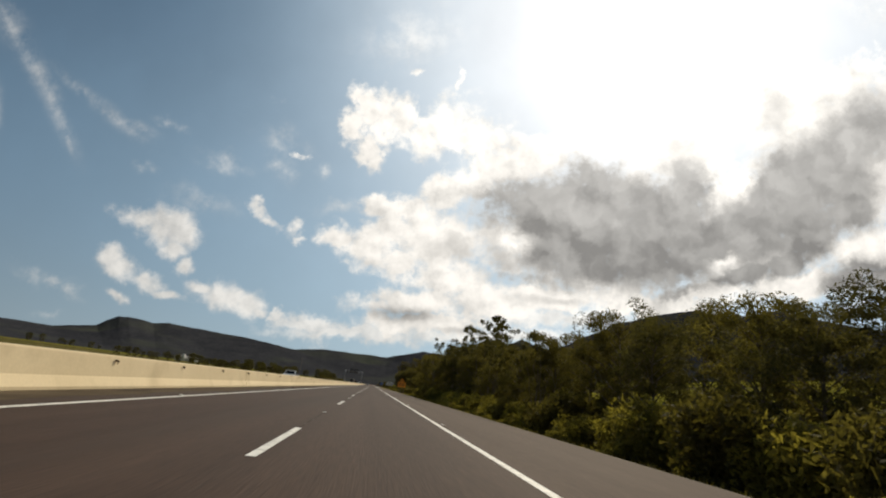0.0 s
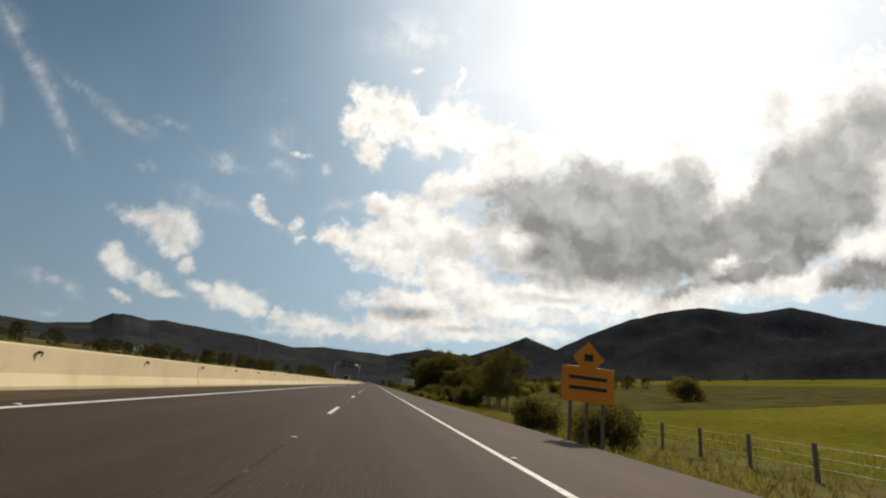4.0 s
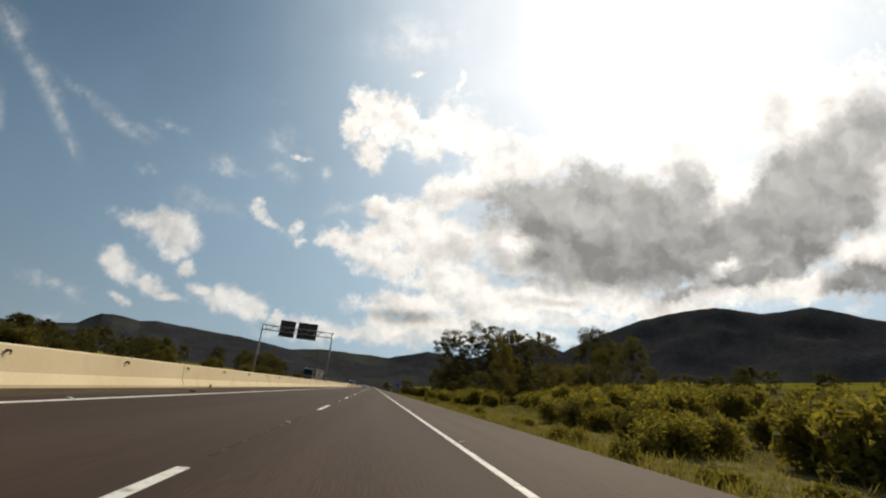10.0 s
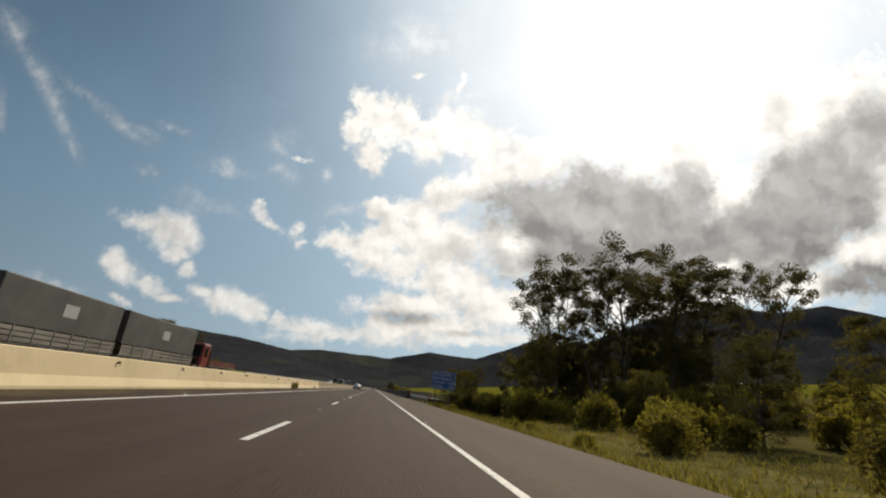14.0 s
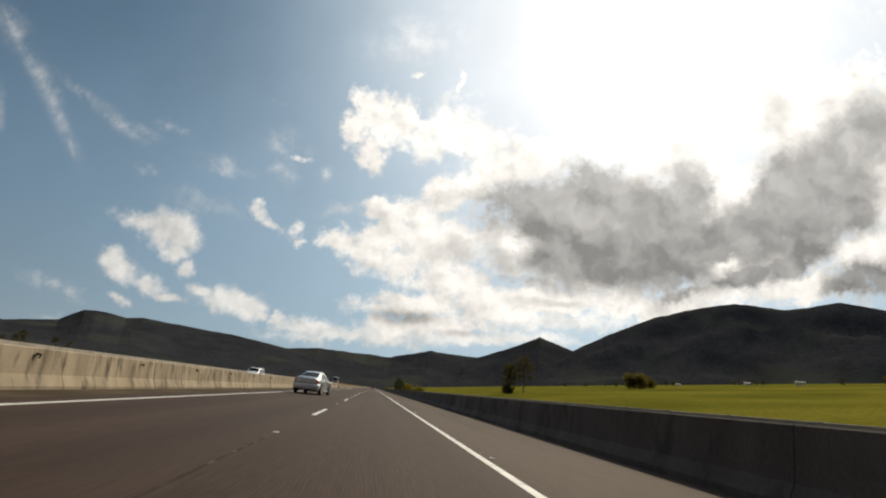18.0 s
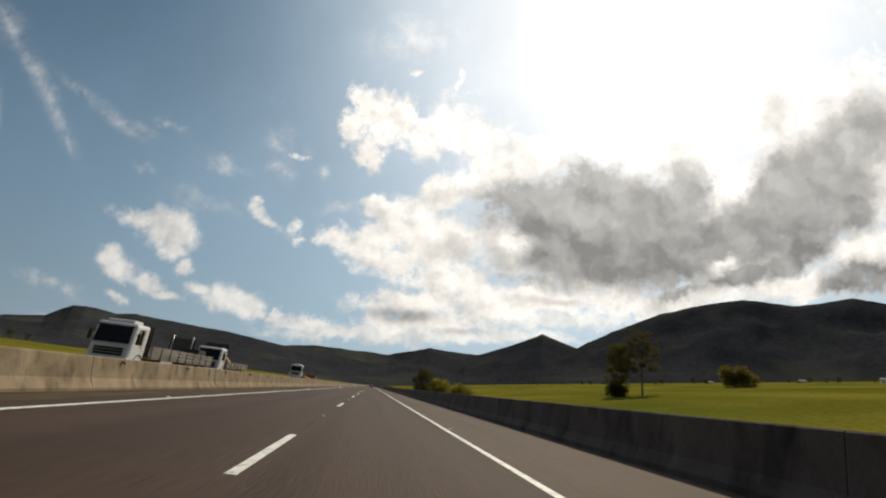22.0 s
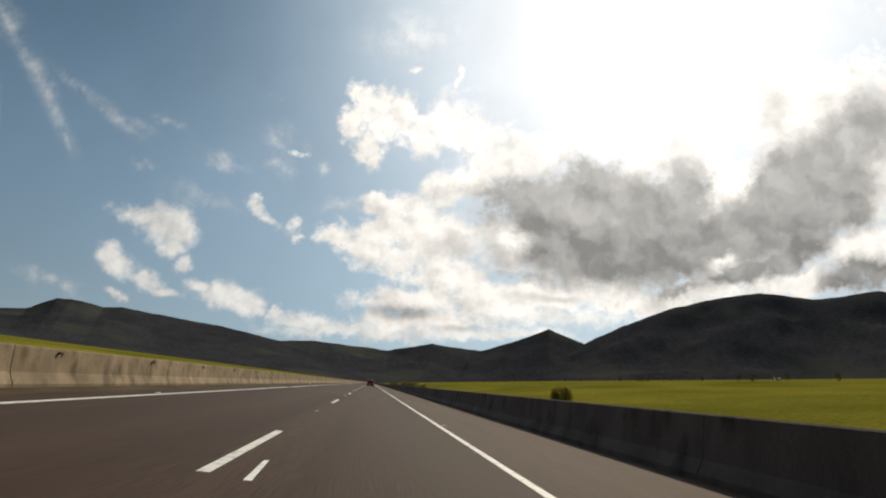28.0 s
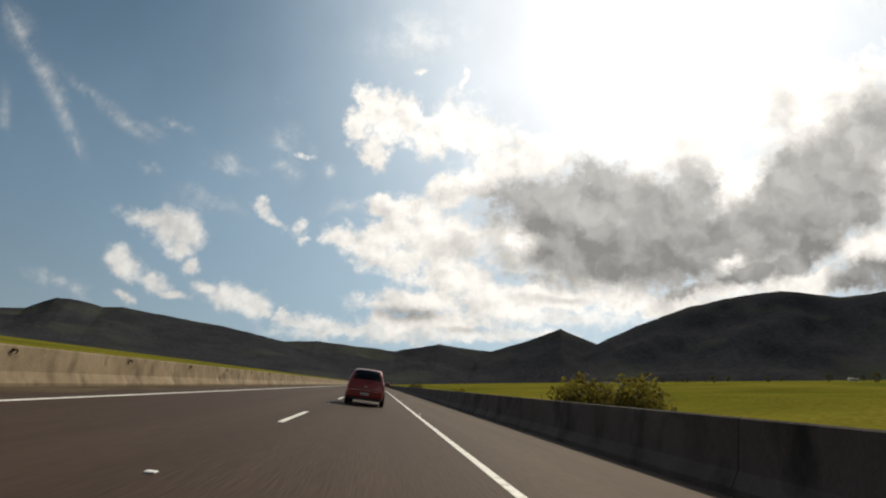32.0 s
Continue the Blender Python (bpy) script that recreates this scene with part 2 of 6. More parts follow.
    out = wt.nodes.new("ShaderNodeOutputWorld")
    wt.links.new(back.outputs[0], out.inputs[0])


build_sky()

# ---- materials ----


def surface(name, dark, light, scale=1.0, rough=0.8, bump=0.2, grain=30.0, metal=0.0, stain=None, stain_scale=0.3, spread=0.12, own=False, stretch=(1, 1, 1), depth=0.02, random_tone=0.0, shine=0.5):
    """A painted, mineral or plant surface: two tones at one scale, fine grain at another, with stains and relief."""
    m = bpy.data.materials.new(name)
    m.use_nodes = True
    nt = m.node_tree
    bsdf = nt.nodes["Principled BSDF"]
    if own:
        where = nt.nodes.new("ShaderNodeTexCoord").outputs["Object"]
    else:
        where = nt.nodes.new("ShaderNodeNewGeometry").outputs["Position"]
    if stretch != (1, 1, 1):
        st = nt.nodes.new("ShaderNodeVectorMath")
        st.operation = "MULTIPLY"
        nt.links.new(where, st.inputs[0])
        st.inputs[1].default_value = stretch
        where = st.outputs[0]

    def noise_at(sc, detail=5.0):
        n = nt.nodes.new("ShaderNodeTexNoise")
        nt.links.new(where, n.inputs["Vector"])
        n.inputs["Scale"].default_value, n.inputs["Detail"].default_value = sc, detail
        return n.outputs["Fac"]

    def ramp(f, lo, hi):
        n = nt.nodes.new("ShaderNodeMapRange")
        nt.links.new(f, n.inputs[0])
        n.inputs[1].default_value, n.inputs[2].default_value = lo, hi
        return n.outputs[0]

    def mix(f, a, b, blend="MIX"):
        n = nt.nodes.new("ShaderNodeMix")
        n.data_type, n.blend_type = "RGBA", blend
        for socket, v in ((n.inputs[0], f), (n.inputs[6], a), (n.inputs[7], b)):
            if isinstance(v, bpy.types.NodeSocket):
                nt.links.new(v, socket)
            else:
                socket.default_value = v
        return n.outputs[2]

    base = mix(ramp(noise_at(scale), 0.3, 0.7), (*dark, 1), (*light, 1))
    fine = noise_at(grain, 3.0)
    g = nt.nodes.new("ShaderNodeMapRange")
    nt.links.new(fine, g.inputs[0])
    g.inputs[1].default_value, g.inputs[2].default_value = 0.25, 0.75
    g.inputs[3].default_value, g.inputs[4].default_value = 1.0 - spread, 1.0 + spread
    sc = nt.nodes.new("ShaderNodeVectorMath")
    sc.operation = "SCALE"
    nt.links.new(base, sc.inputs[0])
    nt.links.new(g.outputs[0], sc.inputs["Scale"])
    colour = sc.outputs[0]
    if random_tone:
        info = nt.nodes.new("ShaderNodeObjectInfo")
        r = nt.nodes.new("ShaderNodeMapRange")
        nt.links.new(info.outputs["Random"], r.inputs[0])
        r.inputs[3].default_value, r.inputs[4].default_value = 1.0 - random_tone, 1.0 + random_tone
        s2 = nt.nodes.new("ShaderNodeVectorMath")
        s2.operation = "SCALE"
        nt.links.new(colour, s2.inputs[0])
        nt.links.new(r.outputs[0], s2.inputs["Scale"])
        colour = s2.outputs[0]
    if stain:
        colour = mix(ramp(noise_at(stain_scale, 7.0), 0.52, 0.72), colour, (*stain, 1))
    nt.links.new(colour, bsdf.inputs["Base Color"])
    bsdf.inputs["Roughness"].default_value, bsdf.inputs["Metallic"].default_value = rough, metal
    bsdf.inputs["Specular IOR Level"].default_value = shine
    if bump:
        b = nt.nodes.new("ShaderNodeBump")
        b.inputs["Strength"].default_value, b.inputs["Distance"].default_value = bump, depth
        nt.links.new(fine, b.inputs["Height"])
        nt.links.new(b.outputs[0], bsdf.inputs["Normal"])
    return m


ASPHALT = surface("asphalt", (0.0385, 0.0212, 0.0127), (0.062, 0.0372, 0.0243), 0.9, 0.78, 0.3, 45.0, stretch=(1, 0.03, 1), spread=0.3, shine=0.16, stain=(0.050, 0.033, 0.023), stain_scale=0.35)
ASPHALT_NEW = surface("asphalt_shoulder", (0.062, 0.040, 0.027), (0.092, 0.062, 0.044), 0.8, 0.85, 0.3, 45.0, stretch=(1, 0.05, 1), spread=0.3, shine=0.2)
PAINT = surface("road_paint", (0.62, 0.60, 0.54), (0.78, 0.76, 0.70), 2.0, 0.6, 0.15, 40.0, stain=(0.30, 0.28, 0.25), stain_scale=6.0)
CREAM = surface("cream_concrete", (0.62, 0.50, 0.31), (0.71, 0.585, 0.38), 0.35, 0.85, 0.08, 14.0, stain=(0.55, 0.44, 0.27), stain_scale=0.7, shine=0.3, spread=0.05)
WEATHERED = surface("weathered_concrete", (0.27, 0.215, 0.145), (0.42, 0.34, 0.235), 1.1, 0.9, 0.4, 20.0, stain=(0.105, 0.082, 0.058), stain_scale=1.7, random_tone=0.08, stretch=(1, 1.8, 0.6), shine=0.2)
WEATHERED_BROWN = surface("brown_concrete", (0.18, 0.135, 0.085), (0.295, 0.23, 0.152), 1.3, 0.9, 0.4, 20.0, stain=(0.115, 0.085, 0.055), stain_scale=1.6, stretch=(1, 1.3, 0.8), shine=0.15, random_tone=0.10)
JOINT = surface("joint_concrete", (0.13, 0.105, 0.085), (0.19, 0.155, 0.13), 2.0, 0.9, 0.3, 30.0, shine=0.2)
# concrete tone lowered to carry the shade of the parapet's backlit inner face
PARAPET = surface("shaded_concrete", (0.085, 0.068, 0.058), (0.135, 0.112, 0.096), 0.8, 0.9, 0.35, 20.0, stain=(0.035, 0.03, 0.026), stain_scale=1.2, stretch=(1, 1, 0.5), shine=0.2)
GRASS = surface("meadow", (0.098, 0.095, 0.013), (0.19, 0.168, 0.026), 0.022, 0.95, 0.5, 1.5, stain=(0.06, 0.085, 0.012), stain_scale=0.012, spread=0.35, depth=0.2, shine=0.0)
VERGE = surface("verge_grass", (0.09, 0.085, 0.03), (0.19, 0.16, 0.06), 0.6, 0.95, 0.6, 8.0, stain=(0.17, 0.13, 0.07), stain_scale=0.35, spread=0.35, depth=0.1, shine=0.0)
# dark bluish base colour carries cloud shade and distance haze
FOREST = surface("hazed_mountain_forest", (0.030, 0.031, 0.036), (0.041, 0.042, 0.046), 0.006, 0.95, 0.25, 0.05, stain=(0.054, 0.058, 0.047), stain_scale=0.0022, spread=0.28, depth=12.0, shine=0.0)
SCRUB = surface("scrub_grass", (0.056, 0.052, 0.018), (0.118, 0.100, 0.034), 0.25, 0.95, 0.6, 5.0, stain=(0.13, 0.11, 0.05), stain_scale=0.12, spread=0.4, depth=0.15, shine=0.0)
STEEL = surface("galvanised_steel", (0.38, 0.38, 0.37), (0.52, 0.52, 0.50), 3.0, 0.5, 0.1, 40.0, metal=0.6)
BARK = surface("bark", (0.07, 0.055, 0.04), (0.17, 0.14, 0.11), 3.0, 0.9, 0.6, 25.0, own=True, stretch=(1, 1, 0.3))


def leaf_material(name, dark, light, through=0.35):
    m = surface(name, dark, light, 1.2, 0.72, 0.0, 9.0, own=True, spread=0.45, random_tone=0.22, shine=0.06)
    nt = m.node_tree
    bsdf = nt.nodes["Principled BSDF"]
    colour = bsdf.inputs["Base Color"].links[0].from_socket
    tr = nt.nodes.new("ShaderNodeBsdfTranslucent")
    sc = nt.nodes.new("ShaderNodeVectorMath")
    sc.operation = "MULTIPLY"
    nt.links.new(colour, sc.inputs[0])
    sc.inputs[1].default_value = (1.5, 1.5, 0.7)
    nt.links.new(sc.outputs[0], tr.inputs[0])
    mx = nt.nodes.new("ShaderNodeMixShader")
    mx.inputs[0].default_value = through
    nt.links.new(bsdf.outputs[0], mx.inputs[1])
    nt.links.new(tr.outputs[0], mx.inputs[2])
    nt.links.new(mx.outputs[0], nt.nodes["Material Output"].inputs[0])
    return m


LEAF = leaf_material("leaf_green", (0.060, 0.053, 0.019), (0.122, 0.102, 0.035), 0.46)
LEAF_DARK = leaf_material("leaf_dark", (0.046, 0.043, 0.020), (0.092, 0.080, 0.032), 0.44)
LEAF_LIGHT = leaf_material("leaf_light", (0.104, 0.092, 0.024), (0.232, 0.194, 0.052), 0.50)
LEAF_DRY = leaf_material("leaf_dry", (0.105, 0.092, 0.030), (0.21, 0.172, 0.065), 0.4)
LEAF_GUM = leaf_material("leaf_gum", (0.055, 0.048, 0.029), (0.104, 0.089, 0.052), 0.40)

# ---- mesh helpers ----


def mesh_from(name, verts, faces, material=None, smooth=False):
    me = bpy.data.meshes.new(name)
    me.from_pydata([tuple(v) for v in verts], [], [tuple(f) for f in faces])
    if material:
        me.materials.append(material)
    if smooth:
        me.polygons.foreach_set("use_smooth", [True] * len(me.polygons))
    me.update()
    return me


def part(name, bm, material, parent, label="", smooth=False):
    """Links a bmesh (or a ready mesh) as one mesh object under a thing or a part."""
    if isinstance(bm, bpy.types.Mesh):
        me = bm
    else:
        me = bpy.data.meshes.new(name)
        bm.to_mesh(me)
        bm.free()
        if smooth:
            me.polygons.foreach_set("use_smooth", [True] * len(me.polygons))
    if material and not me.materials:
        me.materials.append(material)
    ob = new(name, me)
    if parent:
        ob.parent = parent
    if label:
        ob["label"] = label
    return ob


def thing(name, m, label, category, group="", kind=""):
    ob = new(name)
    ob.matrix_world = m
    return tagged(ob, label, category, group, kind)


def box(bm, x0, x1, y0, y1, z0, z1, bevel=0.0):
    made = bmesh.ops.create_cube(bm, size=1.0)["verts"]
    bmesh.ops.transform(bm, matrix=Matrix.Translation(((x0 + x1) / 2, (y0 + y1) / 2, (z0 + z1) / 2)) @ Matrix.Diagonal((x1 - x0, y1 - y0, z1 - z0, 1)), verts=made)
    if bevel:
        edges = list({e for v in made for e in v.link_edges})
        bmesh.ops.bevel(bm, geom=edges, offset=bevel, segments=2, affect="EDGES", profile=0.5)
    return bm


def boxed(*a, **k):
    return box(bmesh.new(), *a, **k)


def tube(bm, p, q, r0, r1, n=8, cap=True):
    p, q = Vector(p), Vector(q)
    turn = (q - p).to_track_quat("Z", "Y").to_matrix()
    rings = []
    for c, r in ((p, r0), (q, r1)):
        rings.append([bm.verts.new(c + turn @ Vector((r * math.cos(2 * math.pi * i / n), r * math.sin(2 * math.pi * i / n), 0))) for i in range(n)])
    for i in range(n):
        f = bm.faces.new((rings[0][i], rings[0][(i + 1) % n], rings[1][(i + 1) % n], rings[1][i]))
        f.smooth = True
    if cap:
        bm.faces.new(rings[0][::-1])
        bm.faces.new(rings[1])
    return bm


def tubed(*a, **k):
    return tube(bmesh.new(), *a, **k)


def swept(section, y0, y1, closed=True):
    """A prism: a section in x and z drawn along y."""
    n = len(section)
    verts = [(x, y, z) for y in (y0, y1) for x, z in section]
    faces = [(i, (i + 1) % n, n + (i + 1) % n, n + i) for i in range(n)]
    faces += [tuple(range(n))[::-1], tuple(range(n, 2 * n))]
    return verts, faces


# ---- ground, mountains and road ----
BRIDGE_Y = 452.0
START_Y, END_Y = -60.0, 2400.0


def ground_height(x, y):
    """Flat under the road, a shallow ditch, then a slope that climbs to the right; a gentle rise to the left."""
    if x > 6.0:
        z = -0.12 - 0.5 * min(1.0, (x - 6.0) / 4.0)
        z += 0.13 * max(0.0, min(x, 900.0) - 13.0) * min(1.0, 0.55 + max(0.0, x - 13) / 120.0)
    elif x < -19.0:
        z = -0.3 + 0.0095 * min(600.0, -19.0 - x)
    else:
        z = -0.3
    far = max(0.0, abs(x + 6.0) - 14.0)
    z += (noise.noise(Vector((x / 45.0, y / 45.0, 0))) * 0.8 + noise.noise(Vector((x / 9.0, y / 9.0, 3))) * 0.12) * min(1.0, far / 40.0)
    return z


def build_ground():
    xs = [-4600, -3200, -2200, -1500, -1000, -650, -420, -280, -190, -130, -95, -70, -52, -40, -32, -26, -21, -19, -8, 5.9]
    xs += [6.3, 7, 8, 9, 10, 11.5, 13, 15, 17.5, 20, 23, 27, 32, 38, 46, 56, 70, 88, 110, 140, 180, 240, 320, 430, 580, 760, 900, 1200, 1700, 2500, 3500, 4700]
    ys = [-4500, -3000, -1800, -900, -400, -150] + list(range(-60, 1000, 7)) + [1010, 1040, 1080, 1130, 1200, 1300, 1420, 1600, 1850, 2200, 2700, 3300, 4000, 4800]
    verts = [(x, y, ground_height(x, y)) for y in ys for x in xs]
    w = len(xs)
    faces = [(j * w + i, j * w + i + 1, (j + 1) * w + i + 1, (j + 1) * w + i) for j in range(len(ys) - 1) for i in range(w - 1)]
    ob = new("ground", mesh_from("ground", verts, faces, GRASS, True))
    tagged(ob, "green meadow sloping up gently from the motorway", "meadow", kind="structure")
    me = ob.data
    me.materials.append(VERGE)
    cut = [xs.index(17.5), xs.index(-26)]
    me.materials.append(SCRUB)
    far = xs.index(180)
    for k, p in enumerate(me.polygons):
        i, y = k % (w - 1), ys[k // (w - 1)]
        if cut[1] <= i < cut[0]:
            p.material_index = 1
        elif (cut[0] <= i < far and 160 <= y < 455) or (xs.index(-650) <= i < cut[1] and y < 480):
            p.material_index = 2


build_ground()


def ridge(name, crest, depth, label, rough=1.0, seed=0.0, back=500.0):
    """A mountain range as a loft: crest given as (azimuth, distance, elevation) from the plan's middle, with gullied slopes falling to the plain."""
    cx, cy = -0.3, 498.0
    pts = []
    for az, d, el in crest:
        a = radians(az)
        pts.append((cx + d * math.sin(a), cy + d * math.cos(a), d * math.tan(radians(el)), az))
    n, rows = 220, 26
    verts = []
    for i in range(n + 1):
        u = i / n * (len(pts) - 1)
        k = min(int(u), len(pts) - 2)
        f = u - k
        p = [a + (b - a) * f for a, b in zip(pts[k], pts[k + 1])]
        a = radians(p[3])
        out = (math.sin(a), math.cos(a))
        for j in range(rows + 1):
            v = j / rows * 1.25 - 0.25
            run = -v * depth if v > 0 else -v * back * 4
            x, y = p[0] + out[0] * run, p[1] + out[1] * run
            fall = (1 - max(0.0, v)) ** 1.35 if v > 0 else 1 + v * 1.5
            gully = noise.fractal(Vector((x / 420.0 + seed, y / 420.0, 0)), 1.0, 2.0, 5) * 0.16 * min(1.0, abs(v) * 4) * rough
            bumps = noise.fractal(Vector((x / 130.0 + seed, y / 130.0, 5)), 1.0, 2.0, 4) * 6.0 * rough
            z = p[2] * max(-0.05, fall + gully * (1 - max(0, v))) + bumps * max(0.0, 1 - max(0.0, v))
            verts.append((x, y, z - 8.0 * max(0.0, v) ** 6))
    w = rows + 1
    faces = [(i * w + j, i * w + j + 1, (i + 1) * w + j + 1, (i + 1) * w + j) for i in range(n) for j in range(rows)]
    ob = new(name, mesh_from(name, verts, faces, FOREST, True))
    return tagged(ob, label, "mountain", kind="structure")


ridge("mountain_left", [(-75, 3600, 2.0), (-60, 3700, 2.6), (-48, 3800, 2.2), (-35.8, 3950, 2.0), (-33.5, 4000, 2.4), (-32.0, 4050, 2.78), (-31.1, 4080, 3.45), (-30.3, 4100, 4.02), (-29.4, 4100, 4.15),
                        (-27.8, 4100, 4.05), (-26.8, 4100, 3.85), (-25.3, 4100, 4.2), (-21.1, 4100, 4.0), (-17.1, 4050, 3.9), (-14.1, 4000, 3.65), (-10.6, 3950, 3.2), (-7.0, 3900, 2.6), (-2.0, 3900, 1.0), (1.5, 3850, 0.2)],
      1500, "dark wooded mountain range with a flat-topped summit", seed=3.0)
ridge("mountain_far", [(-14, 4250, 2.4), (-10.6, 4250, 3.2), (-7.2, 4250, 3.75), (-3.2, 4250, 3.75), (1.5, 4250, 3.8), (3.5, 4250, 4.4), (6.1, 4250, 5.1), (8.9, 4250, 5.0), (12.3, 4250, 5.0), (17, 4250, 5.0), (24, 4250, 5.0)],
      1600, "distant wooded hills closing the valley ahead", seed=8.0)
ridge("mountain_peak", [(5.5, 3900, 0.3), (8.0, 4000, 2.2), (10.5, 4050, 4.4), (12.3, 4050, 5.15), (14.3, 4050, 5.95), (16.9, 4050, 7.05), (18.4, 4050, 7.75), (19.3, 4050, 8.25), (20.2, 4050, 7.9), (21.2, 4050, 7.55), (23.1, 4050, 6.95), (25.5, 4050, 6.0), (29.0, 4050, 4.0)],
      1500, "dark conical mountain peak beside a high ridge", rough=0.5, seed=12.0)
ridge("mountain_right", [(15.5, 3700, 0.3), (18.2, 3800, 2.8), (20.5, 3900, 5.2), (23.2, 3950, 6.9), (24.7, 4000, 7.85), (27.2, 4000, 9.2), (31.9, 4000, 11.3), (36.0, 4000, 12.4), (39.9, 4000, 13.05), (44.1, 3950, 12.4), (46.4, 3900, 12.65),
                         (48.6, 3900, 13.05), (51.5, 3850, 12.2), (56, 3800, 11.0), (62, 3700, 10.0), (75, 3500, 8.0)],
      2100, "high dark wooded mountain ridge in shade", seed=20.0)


def build_road():
    """Two lanes and a wide hard shoulder as one paved deck, with painted lines, dashes and studs as its parts."""
    v, f = swept([(-8.0, -0.25), (2.12, -0.25), (2.12, 0.0), (-8.0, 0.0)], START_Y, END_Y)
    road = new("road", mesh_from("road", v, f, ASPHALT))
    tagged(road, "dark brownish asphalt motorway with white lane markings", "road", kind="structure")
    v, f = swept([(2.12, -0.25), (6.1, -0.3), (6.1, -0.025), (2.12, 0.0)], START_Y, END_Y)
    part("shoulder", mesh_from("shoulder", v, f, ASPHALT_NEW), None, road, "lighter brown asphalt hard shoulder")
    for name, x0, x1 in (("edge_line", 1.93, 2.08), ("edge_line", -6.12, -5.97)):
        v, f = swept([(x0, -0.01), (x1, -0.01), (x1, 0.005), (x0, 0.005)], START_Y, 1500.0)
        part(name, mesh_from(name, v, f, PAINT), None, road, "continuous white edge line")
    dash = mesh_from("lane_dash", *swept([(-0.065, -0.01), (0.065, -0.01), (0.065, 0.005), (-0.065, 0.005)], 0.0, 4.0), PAINT)
    bm = bmesh.new()
    box(bm, -0.05, 0.05, -0.045, 0.045, 0.0, 0.019, 0.007)
    stud = bpy.data.meshes.new("road_stud")
    bm.to_mesh(stud)
    bm.free()
    stud.materials.append(STUD)
    for k in range(-3, 95):
        y = 6.5 + 16.0 * k
        part("lane_dash", dash, None, road).location = (-1.69, y, 0)
        if -1 <= k < 60:
            part("road_stud", stud, None, road).location = (-1.69, y + 10.0 + 0.4 * ((k * 7) % 3 - 1), 0)
            part("road_stud", stud, None, road).location = (2.22, y + 10.0, 0)
            part("road_stud", stud, None, road).location = (-6.25, y + 10.0, 0)
    # silt washed along the foot of the barrier, in uneven drifts
    edge = random.Random(15)
    steps = [START_Y + 1.7 * k for k in range(int((1000 - START_Y) / 1.7))]
    silt = []
    for y in steps:
        silt += [(-7.9, y, 0.006), (-6.75 + edge.uniform(-0.22, 0.16), y, 0.003)]
    part("silt", mesh_from("silt", silt, [(2 * k, 2 * k + 1, 2 * k + 3, 2 * k + 2) for k in range(len(steps) - 1)], SILT), None, road, "brown silt drifted along the barrier")
    # dark tar-filled lane joint, patched here and there
    rng = random.Random(4)
    for k in range(0, 53):
        if rng.random() < 0.75:
            a = 6.5 + 16.0 * k + 4.2 + rng.random() * 2
            v, f = swept([(-1.715, -0.01), (-1.675, -0.01), (-1.675, 0.003), (-1.715, 0.003)], a, a + 3 + rng.random() * 6)
            part("tar_strip", mesh_from("tar_strip", v, f, SEAM), None, road, "worn dark strip of old paint and tar")
    # a stray stroke of thin paint beside a dash
    part("paint_stroke", mesh_from("paint_stroke", [(-1.26, 742.3, 0.004), (-1.18, 742.3, 0.004), (-1.25, 743.45, 0.004), (-1.31, 743.45, 0.004)], [(0, 1, 2, 3)], PAINT), None, road, "short stray stroke of worn white paint")
    for y in (579.3, 641.0, 707.0, 773.4, 837.8):
        for a, b, m, what in ((0.0, 0.30, JOINT, "pale concrete nosing of an expansion joint"), (0.30, 0.345, TAR, "black rubber seal of an expansion joint"), (0.345, 0.65, JOINT, "pale concrete nosing of an expansion joint")):
            v, f = swept([(-7.8, -0.01), (6.0, -0.06), (6.0, -0.018), (2.12, 0.006), (-7.8, 0.006)], y + a, y + b)
            part("expansion_joint", mesh_from("expansion_joint", v, f, m), None, road, what)
    v, f = swept([(-19.5, -0.3), (-8.45, -0.3), (-8.45, -0.02), (-19.5, -0.02)], START_Y, END_Y)
    other = new("road_opposite", mesh_from("road_opposite", v, f, ASPHALT))
    tagged(other, "asphalt carriageway for oncoming traffic behind the barrier", "road", kind="structure")
    for x in (-10.0, -18.6):
        v, f = swept([(x - 0.07, -0.03), (x + 0.07, -0.03), (x + 0.07, -0.014), (x - 0.07, -0.014)], START_Y, 1500)
        part("edge_line", mesh_from("edge_line", v, f, PAINT), None, other)
    for k in range(-3, 95):
        part("lane_dash", dash, None, other).location = (-14.2, 2.0 + 16 * k, -0.02)


STUD = surface("stud_white", (0.75, 0.74, 0.70), (0.85, 0.84, 0.80), 4.0, 0.35, 0.05, 30.0)
SILT = surface("silt", (0.055, 0.040, 0.024), (0.105, 0.078, 0.048), 1.6, 0.95, 0.4, 30.0, stain=(0.045, 0.031, 0.020), stain_scale=1.1, stretch=(1, 0.25, 1), shine=0.1)
SEAM = surface("worn_seam", (0.026, 0.020, 0.016), (0.055, 0.040, 0.030), 3.0, 0.85, 0.3, 30.0, shine=0.1, stain=(0.16, 0.14, 0.12), stain_scale=2.5)
TAR = surface("tar", (0.022, 0.02, 0.02), (0.045, 0.04, 0.038), 1.5, 0.85, 0.2, 30.0, shine=0.1)
RUST = surface("rusty_steel", (0.05, 0.03, 0.02), (0.12, 0.07, 0.04), 8.0, 0.9, 0.3, 40.0)
build_road()


